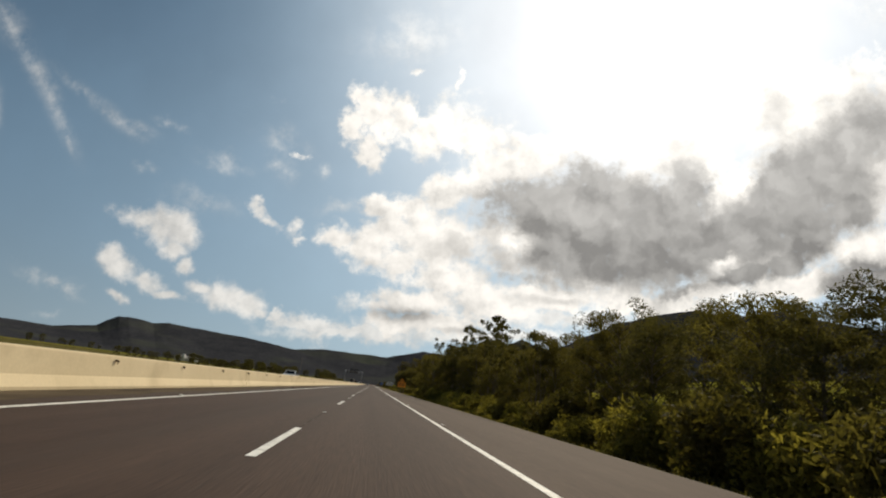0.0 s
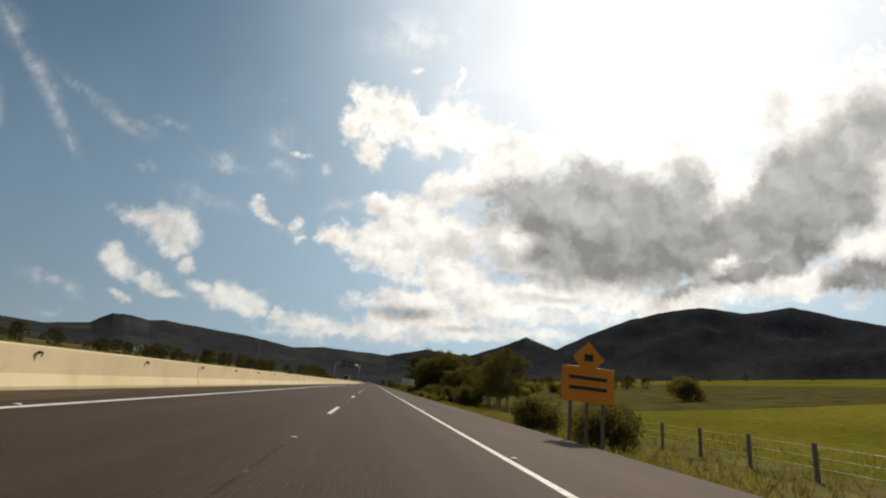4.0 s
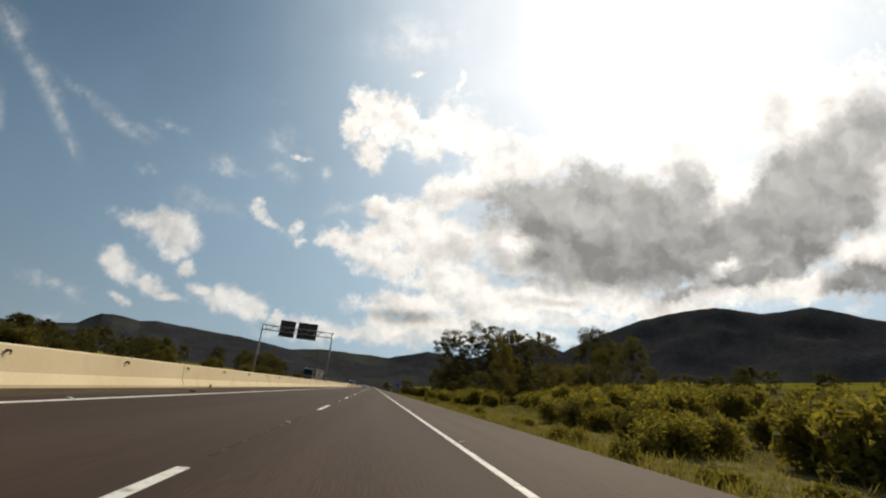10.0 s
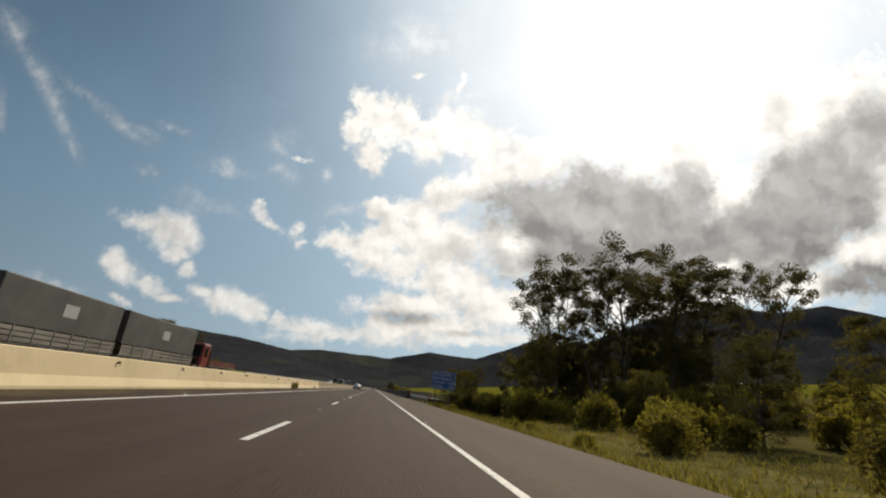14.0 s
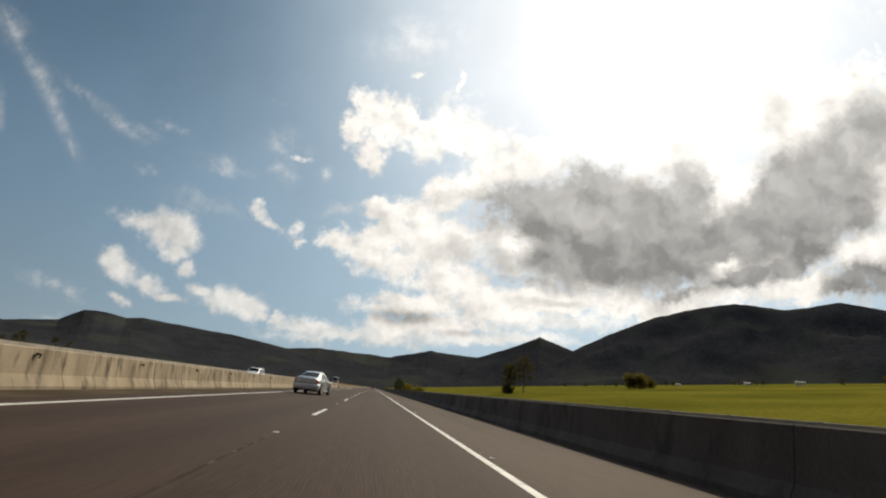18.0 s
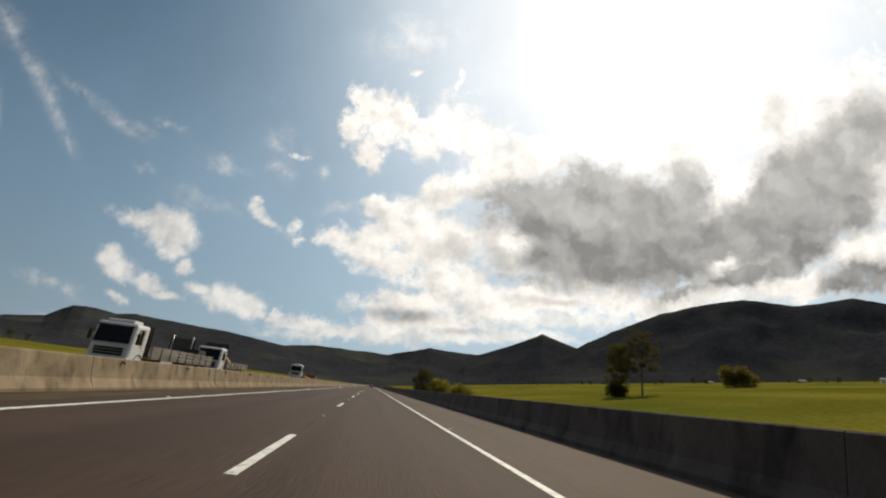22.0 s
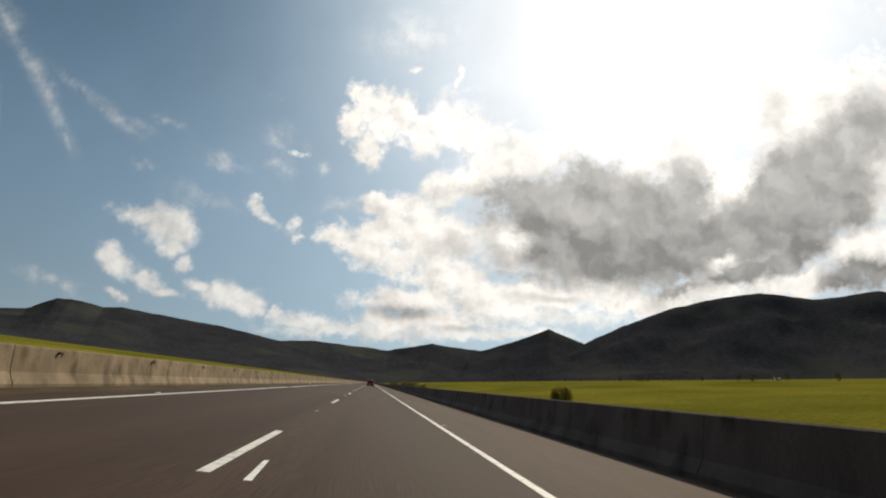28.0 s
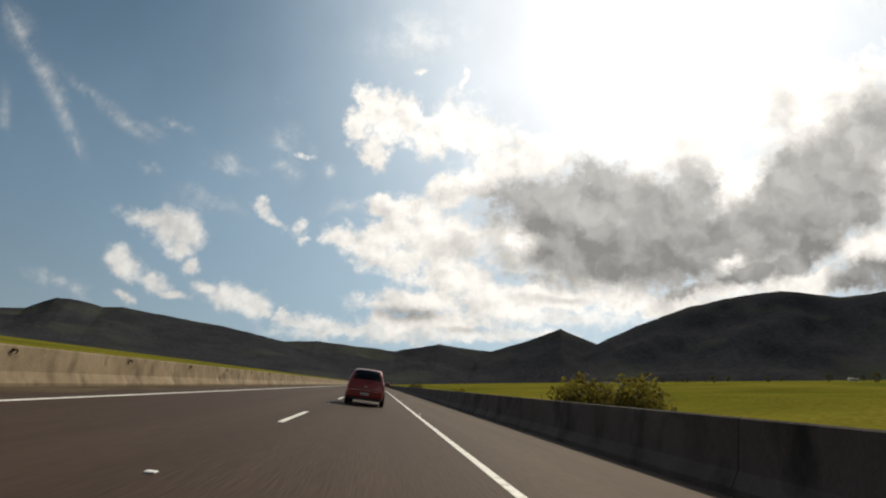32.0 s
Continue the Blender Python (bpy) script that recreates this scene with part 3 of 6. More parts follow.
def jersey(half, height, side=0):
    """Section of a concrete safety barrier, both faces flared."""
    t, m = half * 0.36, half * 0.58
    left = [(-half, -0.1), (-half, 0.08), (-m, 0.34), (-t, height - 0.03), (-t + 0.03, height)]
    right = [(-x, z) for x, z in reversed(left)]
    return (left + right)[::-1]


def build_median():
    old = thing("median_barrier", pose(-8.2, 0, 0), "smooth cream concrete median barrier with dark lifting hooks", "barrier", kind="structure")
    worn = thing("median_barrier", pose(-8.2, 0, 0), "weathered streaky concrete median barrier panels on the viaduct", "barrier", kind="structure")
    sec = jersey(0.34, 0.95)
    whole = mesh_from("barrier_segment", *swept(sec, 0.0, 5.25), CREAM)
    short = mesh_from("barrier_segment", *swept(sec, 0.0, 5.20), CREAM)
    panel = mesh_from("barrier_segment", *swept(sec, 0.006, 2.611), WEATHERED)
    panel_cut = mesh_from("barrier_segment", *swept(sec, 0.03, 2.58), WEATHERED)
    low = [(x, z * 0.95) for x, z in jersey(0.36, 0.95)]
    brown = mesh_from("barrier_segment", *swept(low, 0.0005, 1.312), WEATHERED_BROWN)
    brown_cut = mesh_from("barrier_segment", *swept(low, 0.0005, 1.285), WEATHERED_BROWN)
    hook = bmesh.new()
    pts = [(0.17, 0.0, 0.80), (0.215, 0.02, 0.82), (0.225, 0.05, 0.80), (0.22, 0.055, 0.755), (0.205, 0.04, 0.71)]
    for a, b in zip(pts, pts[1:]):
        tube(hook, a, b, 0.016, 0.012, 5)
    box(hook, 0.15, 0.215, -0.03, 0.06, 0.77, 0.83, 0.01)
    hook_mesh = bpy.data.meshes.new("lifting_hook")
    hook.to_mesh(hook_mesh)
    hook.free()
    hook_mesh.materials.append(RUST)
    y, k = -31.9, 0
    while y < 436:
        part("barrier_segment", short if k % 6 == 5 else whole, None, old).location = (0, y, 0)
        part("lifting_hook", hook_mesh, None, old).location = (0.0, y + 0.3, 0)
        y += 5.25
        k += 1
    k = 0
    while y < 900:
        pair = (panel_cut, panel) if y < 582.5 else (brown_cut, brown)
        step = 4 if y < 582.5 else 8
        part("barrier_segment", pair[0] if k % step == 3 else pair[1], None, worn).location = (0, y, 0)
        if k % (step // 2) == 0:
            part("lifting_hook", hook_mesh, None, worn).location = (0.0, y + 1.5, 0)
        y += 2.625 if y < 582.5 else 1.3125
        k += 1
    part("barrier_segment", mesh_from("barrier_segment", *swept(low, y, END_Y), WEATHERED_BROWN), None, worn)


build_median()


def build_parapet():
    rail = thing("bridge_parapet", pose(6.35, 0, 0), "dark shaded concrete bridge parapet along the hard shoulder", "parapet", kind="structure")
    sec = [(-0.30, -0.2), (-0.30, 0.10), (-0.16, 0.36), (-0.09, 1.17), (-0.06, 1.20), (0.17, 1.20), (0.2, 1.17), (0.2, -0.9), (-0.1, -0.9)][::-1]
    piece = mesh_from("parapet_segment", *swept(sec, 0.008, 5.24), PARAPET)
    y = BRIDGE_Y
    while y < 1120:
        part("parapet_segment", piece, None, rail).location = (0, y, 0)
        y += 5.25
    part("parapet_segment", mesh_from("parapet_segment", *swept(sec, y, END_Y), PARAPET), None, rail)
    # low wall along the far edge of the opposite carriageway on the viaduct
    wall = thing("bridge_parapet", pose(-20.4, 0, 0), "pale concrete parapet beyond the opposite carriageway", "parapet", kind="structure")
    far = mesh_from("parapet_segment", *swept([(-0.12, -0.9), (0.18, -0.9), (0.18, 0.9), (0.12, 1.10), (-0.12, 1.10)], 0.01, 5.24), CONCRETE_PALE)
    for k in range(30):
        part("parapet_segment", far, None, wall).location = (0, 447.0 + 5.25 * k, 0)
    # old bridge beside it: deck and open concrete rails
    deck = mesh_from("old_bridge_deck", *swept([(10.4, -1.0), (17.0, -1.0), (17.0, 0.30), (10.4, 0.30)], 458.0, 587.0), PARAPET)
    tagged(new("old_bridge_deck", deck), "old concrete bridge deck beside the motorway", "bridge", kind="structure")
    for x, label in ((10.8, "old concrete bridge railing with square posts"), (16.6, "old concrete bridge railing with square posts")):
        fence = thing("bridge_railing", pose(x, 458, 0.30), label, "railing", "old bridge railings")
        post = boxed(-0.12, 0.12, -0.12, 0.12, 0.0, 1.15, 0.02)
        pm = bpy.data.meshes.new("post")
        post.to_mesh(pm)
        post.free()
        pm.materials.append(CONCRETE_PALE)
        for k in range(0, 43):
            part("post", pm, None, fence).location = (0, 0.2 + 3 * k, 0)
        for z in (0.45, 0.98):
            part("rail", boxed(-0.08, 0.08, 0.0, 127.0, z, z + 0.16, 0.02), CONCRETE_PALE, fence)


CONCRETE_PALE = surface("pale_concrete", (0.24, 0.21, 0.17), (0.36, 0.32, 0.26), 0.9, 0.9, 0.3, 20.0, stain=(0.2, 0.18, 0.15), stain_scale=1.5)
build_parapet()


def build_guardrail():
    g = thing("guardrail", pose(6.75, 426.0, 0), "galvanised steel guardrail leading to the bridge", "guardrail")
    sec = [(0.0, 0.42), (-0.05, 0.47), (-0.05, 0.52), (0.0, 0.57), (-0.05, 0.62), (-0.05, 0.67), (0.0, 0.72), (0.012, 0.72), (-0.036, 0.67), (-0.036, 0.62), (0.012, 0.57), (-0.036, 0.52), (-0.036, 0.47), (0.012, 0.42)]
    part("beam", mesh_from("beam", *swept(sec, 0.0, 26.0), STEEL), None, g)
    for k in range(7):
        part("post", boxed(0.02, 0.14, 0.2 + 4 * k, 0.32 + 4 * k, -0.75, 0.72, 0.01), STEEL, g)


build_guardrail()

# ---- signs, gantry and poles ----
SIGN_WHITE = surface("sign_white", (0.66, 0.66, 0.64), (0.78, 0.78, 0.76), 1.0, 0.5, 0.05, 20.0, own=True)
SIGN_BLUE = surface("sign_blue", (0.025, 0.09, 0.33), (0.04, 0.13, 0.42), 1.0, 0.45, 0.05, 20.0, own=True)
SIGN_ORANGE = surface("sign_orange", (0.75, 0.25, 0.015), (0.85, 0.32, 0.02), 1.0, 0.5, 0.05, 20.0, own=True)
SIGN_BLACK = surface("sign_black", (0.012, 0.012, 0.012), (0.03, 0.03, 0.03), 2.0, 0.5, 0.05, 20.0, own=True)
SIGN_BACK = surface("sign_back", (0.045, 0.045, 0.05), (0.08, 0.08, 0.085), 1.5, 0.6, 0.1, 25.0, own=True)
WOOD = surface("weathered_wood", (0.12, 0.10, 0.08), (0.22, 0.19, 0.16), 2.0, 0.9, 0.4, 30.0, own=True, stretch=(1, 1, 0.2))


def lettering(name, text, size, x, z, y, material, parent, align="CENTER"):
    cu = bpy.data.curves.new(name, "FONT")
    cu.body, cu.size, cu.align_x, cu.align_y, cu.extrude = text, size, align, "CENTER", 0.004
    tmp = new(name, cu)
    bpy.context.view_layer.update()
    me = bpy.data.meshes.new_from_object(tmp.evaluated_get(bpy.context.evaluated_depsgraph_get()))
    bpy.data.objects.remove(tmp)
    me.transform(Matrix.Translation((x, y, z)) @ Matrix.Rotation(radians(90), 4, "X"))
    # one part for each word
    co = [v.co.copy() for v in me.vertices]
    spans = sorted((min(co[i].x for i in p.vertices), max(co[i].x for i in p.vertices), k) for k, p in enumerate(me.polygons))
    words, edge = [], None
    for x0, x1, k in spans:
        if edge is None or x0 > edge + 0.17 * size:
            words.append([])
            edge = x1
        edge = max(edge, x1)
        words[-1].append(k)
    for word in words:
        used = sorted({i for k in word for i in me.polygons[k].vertices})
        slot = {i: n for n, i in enumerate(used)}
        part(name, mesh_from(name, [co[i] for i in used], [[slot[i] for i in me.polygons[k].vertices] for k in word], material), None, parent)


def panel(w, h, z, material, parent, border=None, name="panel"):
    part(name, boxed(-w / 2, w / 2, -0.015, 0.015, z, z + h, 0.01), material, parent)
    if border:
        t, i = 0.035, 0.06
        for n, a in enumerate(((-w / 2 + i, w / 2 - i, z + h - i - t, z + h - i), (-w / 2 + i, w / 2 - i, z + i, z + i + t),
                               (-w / 2 + i, -w / 2 + i + t, z + i + t, z + h - i - t), (w / 2 - i - t, w / 2 - i, z + i + t, z + h - i - t))):
            part("border", boxed(a[0], a[1], -0.021, -0.0155, a[2], a[3]), border, parent)


def build_signs():
    s = thing("warning_sign", pose(6.9, 119.6, -0.3), "orange roadworks warning sign with a diamond plate on two posts", "road sign")
    panel(1.95, 1.2, 1.55, SIGN_ORANGE, s)
    d = boxed(-0.42, 0.42, -0.012, 0.012, -0.42, 0.42, 0.01)
    bmesh.ops.rotate(d, matrix=Matrix.Rotation(radians(45), 3, "Y"), verts=d.verts)
    bmesh.ops.translate(d, vec=(0, 0, 3.05), verts=d.verts)
    part("diamond_plate", d, SIGN_ORANGE, s)
    for z in (1.95, 2.3):
        part("text_bar", boxed(-0.7, 0.7, -0.022, -0.0155, z, z + 0.12), SIGN_BLACK, s)
    part("text_bar", boxed(-0.16, 0.16, -0.02, -0.0125, 2.95, 3.19), SIGN_BLACK, s)
    for x in (-0.6, 0.6):
        part("post", boxed(x - 0.05, x + 0.05, 0.02, 0.11, -0.3, 2.7, 0.01), WOOD, s)
    part("post", boxed(-0.05, 0.05, 0.02, 0.11, -0.3, 3.3, 0.01), WOOD, s)

    s = thing("seat_belt_sign", pose(7.25, 212.5, -0.3), "white panel telling drivers to use the seat belt", "road sign")
    panel(2.8, 1.42, 1.82, SIGN_WHITE, s, SIGN_BLACK)
    for k, line in enumerate(("USE O", "CINTO DE", "SEGURANÇA")):
        lettering("lettering", line, 0.35, 0, 2.93 - 0.40 * k, -0.02, SIGN_BLACK, s)
    for x in (-0.95, 0.95):
        part("post", boxed(x - 0.06, x + 0.06, 0.02, 0.13, -0.2, 3.15, 0.01), WOOD, s)

    s = thing("bridge_sign", pose(7.75, 420.0, -0.4), "blue bridge name board with white lettering", "road sign")
    panel(2.65, 1.95, 2.1, SIGN_BLUE, s, SIGN_WHITE)
    for k, line in enumerate(("Ponte sobre", "Rio Maquiné", "Compr.   150m", "Classe      45t")):
        lettering("lettering", line, 0.40, -1.1, 3.72 - 0.43 * k, -0.02, SIGN_WHITE, s, "LEFT")
    for x in (-0.8, 0.8):
        part("post", boxed(x - 0.05, x + 0.05, 0.02, 0.12, -0.3, 3.9, 0.01), WOOD, s)

    g = thing("sign_gantry", pose(0, 344.5, 0), "steel truss gantry over the opposite carriageway with two dark sign backs", "gantry")
    for x, z0 in ((-8.2, 0.9), (-20.0, -0.3)):
        part("column", tubed((x, 0, z0), (x, 0, 9.0), 0.17, 0.13, 14), STEEL, g)
        part("base_plate", boxed(x - 0.3, x + 0.3, -0.3, 0.3, z0 - 0.03, z0 + 0.05, 0.01), STEEL, g)
    for y in (-0.3, 0.3):
        for z in (8.1, 8.9):
            part("chord", tubed((-20.2, y, z), (-8.0, y, z), 0.06, 0.06, 8), STEEL, g)
    for k in range(12):
        x = -20 + k
        for y in (-0.3, 0.3):
            up = k % 2
            part("brace", tubed((x, y, 8.1 if up else 8.9), (x + 1, y, 8.9 if up else 8.1), 0.03, 0.03, 6), STEEL, g)
        part("brace", tubed((x, -0.3, 8.1), (x + 1, 0.3, 8.1), 0.025, 0.025, 6), STEEL, g)
    for x0, x1 in ((-17.3, -14.75), (-14.3, -11.0)):
        b = part("sign_back", boxed(x0, x1, 0.42, 0.46, 7.3, 10.1, 0.01), SIGN_BACK, g, "dark unpainted rear of a sign panel")
        for k in range(6):
            part("stiffener", boxed(x0 + 0.1, x1 - 0.1, 0.36, 0.418, 7.5 + 0.45 * k, 7.56 + 0.45 * k), SIGN_BACK, b)

    b = thing("sign_board", pose(-20.9, 631.0, -0.2), "dark rear of a roadside sign board on two steel posts", "road sign")
    part("panel", boxed(-1.3, 1.3, 0.0, 0.04, 1.7, 3.7, 0.01), SIGN_BACK, b)
    for x in (-1.0, 1.0):
        part("post", tubed((x, -0.08, -0.3), (x, -0.08, 3.9), 0.07, 0.07, 10), STEEL, b)

    def pole(x, y, h, label):
        z = ground_height(x, y)
        p = thing("utility_pole", pose(x, y, z), label, "utility pole", "roadside poles")
        part("shaft", tubed((0, 0, -0.5), (0, 0, h), 0.16, 0.10, 10), WOOD, p)
        part("crossarm", boxed(-0.9, 0.9, -0.05, 0.05, h - 0.7, h - 0.58, 0.01), WOOD, p)
        for x in (-0.8, -0.3, 0.3, 0.8):
            part("insulator", tubed((x, 0, h - 0.58), (x, 0, h - 0.40), 0.05, 0.03, 8), SIGN_BACK, p)

    pole(-39.9, 269.2, 10.6, "slim wooden utility pole beyond the barrier")
    pole(24.6, 251.0, 12.3, "slim wooden utility pole above the bushes")
    for x, z in ((-0.75, 0.0), (0.75, 0.15)):
        bm = bmesh.new()
        a, b = Vector((-39.9 + x, 269.2, ground_height(-39.9, 269.2) + 10.2)), Vector((24.6 + x, 251.0, ground_height(24.6, 251) + 11.9))
        pts = [a.lerp(b, k / 16) - Vector((0, 0, (0.1 + z) * 4 * (k / 16) * (1 - k / 16))) for k in range(17)]
        rings = [[bm.verts.new(p + Vector((0, 0.0045 * math.cos(a), 0.0045 * math.sin(a)))) for a in (0, 1.26, 2.51, 3.77, 5.03)] for p in pts]
        for u, v in zip(rings, rings[1:]):
            for i in range(5):
                bm.faces.new((u[i], u[(i + 1) % 5], v[(i + 1) % 5], v[i]))
        tagged(part("power_cable", bm, SIGN_BACK, None), "thin dark power cable strung across the motorway", "cable", "power cables")
    pole(48.0, 365.0, 9.5, "slim wooden utility pole among trees")


build_signs()

# ---- trees ----


def leaf_cloud(rng, clumps, leaf, flat=0.0):
    """Many small leaf blades scattered through clumps given as (centre, radii, count)."""
    verts, faces = [], []
    for (cx, cy, cz), (rx, ry, rz), n in clumps:
        d = rng.normal(size=(n, 3))
        d /= np.linalg.norm(d, axis=1)[:, None]
        r = rng.random(n) ** 0.45
        c = np.array((cx, cy, cz)) + d * r[:, None] * np.array((rx, ry, rz))
        a = rng.normal(size=(n, 3))
        a /= np.linalg.norm(a, axis=1)[:, None]
        b = np.cross(a, rng.normal(size=(n, 3)))
        b /= np.linalg.norm(b, axis=1)[:, None] + 1e-9
        s = leaf * (0.6 + 0.8 * rng.random(n))[:, None]
        q = np.stack([c - a * s + b * s * 0.38, c + a * s, c - a * s - b * s * 0.38], 1).reshape(-1, 3)
        k = len(verts)
        verts += q.tolist()
        faces += [(k + 3 * i, k + 3 * i + 1, k + 3 * i + 2) for i in range(n)]
    return verts, faces


def make_tree(name, rng, height, spread, first, limbs, clump, leaves, leaf, leaf_mat, label, category, droop=0.0, cone=False, stems=1, trunk_r=None):
    """A tree with a tapered, slightly crooked trunk, limbs and a ragged crown. Built at the plan's origin below ground, then copied."""
    t = thing(name, pose(0, 0, 0), label, category)
    wood = bmesh.new()
    clumps = []
    tr = trunk_r or height * 0.018
    for s in range(stems):
        lean = rng.normal(size=2) * (0.05 if stems == 1 else 0.22)
        base = Vector((rng.normal() * 0.15 * (stems > 1), rng.normal() * 0.15 * (stems > 1), -0.3))
        top = height * (1.0 if s == 0 else 0.7 + 0.3 * rng.random())
        pts = [base]
        for k in range(1, 7):
            f = k / 6
            pts.append(Vector((base.x + lean[0] * top * f + rng.normal() * 0.02 * height * f, base.y + lean[1] * top * f + rng.normal() * 0.02 * height * f, top * f * 0.94)))
        for k in range(6):
            tube(wood, pts[k], pts[k + 1], tr * (1 - k / 6.6), tr * (1 - (k + 1) / 6.6), 7, False)
        per = max(1, limbs // stems)
        for i in range(per):
            f = first + (1 - first) * ((i + rng.random()) / per)
            k = min(5, int(f * 6))
            p = pts[k].lerp(pts[k + 1], f * 6 - k)
            ang = i * 2.4 + rng.random() * 0.8
            reach = spread * ((1 - f) ** 0.8 + 0.08 if cone else (0.45 + 0.75 * math.sin(math.pi * min(1.0, (f - first) / (1 - first) * 0.8 + 0.15)))) * (0.7 + 0.5 * rng.random())
            rise = reach * ((-0.1 if cone else 0.55 - droop) + 0.25 * rng.random())
            q = p + Vector((math.cos(ang) * reach, math.sin(ang) * reach, rise))
            mid = p.lerp(q, 0.5) + Vector((0, 0, 0.12 * reach))
            r = tr * 0.45 * (1 - f * 0.6)
            tube(wood, p, mid, r, r * 0.6, 5, False)
            tube(wood, mid, q, r * 0.6, r * 0.2, 5, False)
            size = clump * (0.65 + 0.6 * rng.random()) * ((1.15 - f) if cone else 1.0)
            clumps.append((tuple(q), (size, size, size * (0.55 if cone else 0.72)), int(leaves / limbs * 0.62)))
            o = rng.normal(size=3) * size * 0.6
            clumps.append((tuple(mid.lerp(q, 0.5) + Vector(o)), (size * 0.75, size * 0.75, size * 0.5), int(leaves / limbs * 0.38)))
        clumps.append((tuple(pts[6]), (clump * 0.6, clump * 0.6, clump * 0.7), int(leaves / limbs * 0.7)))
    part("trunk", wood, BARK, t)
    v, f = leaf_cloud(rng, clumps, leaf)
    part("crown", mesh_from("crown", v, f, leaf_mat), None, t)
    return t


def make_bush(name, rng, r, h, lobes, leaves, leaf, leaf_mat, label):
    t = thing(name, pose(0, 0, 0), label, "bush")
    wood = bmesh.new()
    clumps = []
    for i in range(lobes):
        a, d = rng.random() * 6.28, r * rng.random() ** 0.6 * 0.75
        z = h * (0.30 + 0.5 * rng.random() * (1 - d / r * 0.5))
        q = (math.cos(a) * d, math.sin(a) * d, z)
        tube(wood, (0.1 * math.cos(a), 0.1 * math.sin(a), -0.3), q, 0.035, 0.012, 5, False)
        s = r * (0.34 + 0.2 * rng.random())
        clumps.append((q, (s, s, s * 0.8), leaves // lobes))
        clumps.append(((q[0], q[1], z * 0.4), (s * 0.9, s * 0.9, z * 0.45), leaves // lobes // 3))
    part("stem", wood, BARK, t)
    v, f = leaf_cloud(rng, clumps, leaf)
    part("crown", mesh_from("crown", v, f, leaf_mat), None, t)
    return t


NR = np.random.default_rng(11)
GUM_RNG, PINE_RNG, STEM_RNG = (np.random.default_rng(k) for k in (31, 32, 36))
BROAD = "leafy broadleaf tree with a rounded ragged crown"
DENSE = "dense dark green tree leafed almost to the ground"
TREES = {
    "broad": [make_tree("tree", NR, 8.0, 2.3, 0.14, 28, 0.92, 10500, 0.10, LEAF, BROAD, "tree") for _ in range(4)],
    "dark": [make_tree("tree", NR, 8.0, 2.0, 0.08, 30, 0.88, 10500, 0.10, LEAF_DARK, DENSE, "tree") for _ in range(3)],
    "far": [make_tree("tree", NR, 8.0, 2.4, 0.02, 18, 1.05, 2000, 0.28, LEAF_DARK, "distant dark green tree in a hedgerow", "tree") for _ in range(3)],
    "gum": [make_tree("eucalyptus_tree", GUM_RNG, 16.0, 3.1, 0.30, 44, 0.98, 9500, 0.16, LEAF_GUM, "tall eucalyptus with bare limbs and open leaf clumps", "tree", droop=-0.1, stems=2, trunk_r=0.2) for _ in range(4)],
    "pine": [make_tree("pine_tree", PINE_RNG, 14.0, 1.7, 0.06, 66, 0.72, 11000, 0.13, LEAF_DARK, "narrow dark green conifer with drooping branches", "tree", cone=True) for _ in range(2)],
    "stems": [make_tree("pioneer_tree", STEM_RNG, 7.0, 0.45, 0.80, 14, 0.30, 1100, 0.09, LEAF_DARK, "slender bare-stemmed tree with tufts at the tips", "tree", stems=7, trunk_r=0.04) for _ in range(2)],
}
BUSHES = {
    "bush": [make_bush("bush", NR, 1.6, 2.3, 12, 3200, 0.10, LEAF, "green leafy bush on the roadside bank") for _ in range(3)],
    "light": [make_bush("bush", NR, 1.6, 2.3, 12, 3200, 0.10, LEAF_LIGHT, "yellow-green leafy bush in open scrub") for _ in range(3)],
    "scrub": [make_bush("bush", NR, 1.7, 2.3, 12, 1100, 0.18, LEAF_LIGHT, "yellow-green leafy bush in open scrub") for _ in range(3)],
    "low": [make_bush("shrub", NR, 0.9, 0.9, 7, 700, 0.09, LEAF_LIGHT, "low scrubby shrub at the road's edge") for _ in range(2)],
}
FIRST = set()


def plant(kind, x, y, scale, rng=random.Random(9)):
    pool = TREES.get(kind) or BUSHES[kind]
    src = pool[rng.randrange(len(pool))]
    m = Matrix.LocRotScale((x, y, ground_height(x, y) - 0.05), Euler((0, 0, rng.random() * 6.28)), (scale,) * 3)
    if src.name not in FIRST:
        FIRST.add(src.name)
        src.matrix_basis = m
        return src
    c = copy_thing(src, Matrix.LocRotScale(m.translation, m.to_euler(), None))
    c.scale = (scale * (0.9 + 0.2 * rng.random()), scale * (0.9 + 0.2 * rng.random()), scale)
    return c


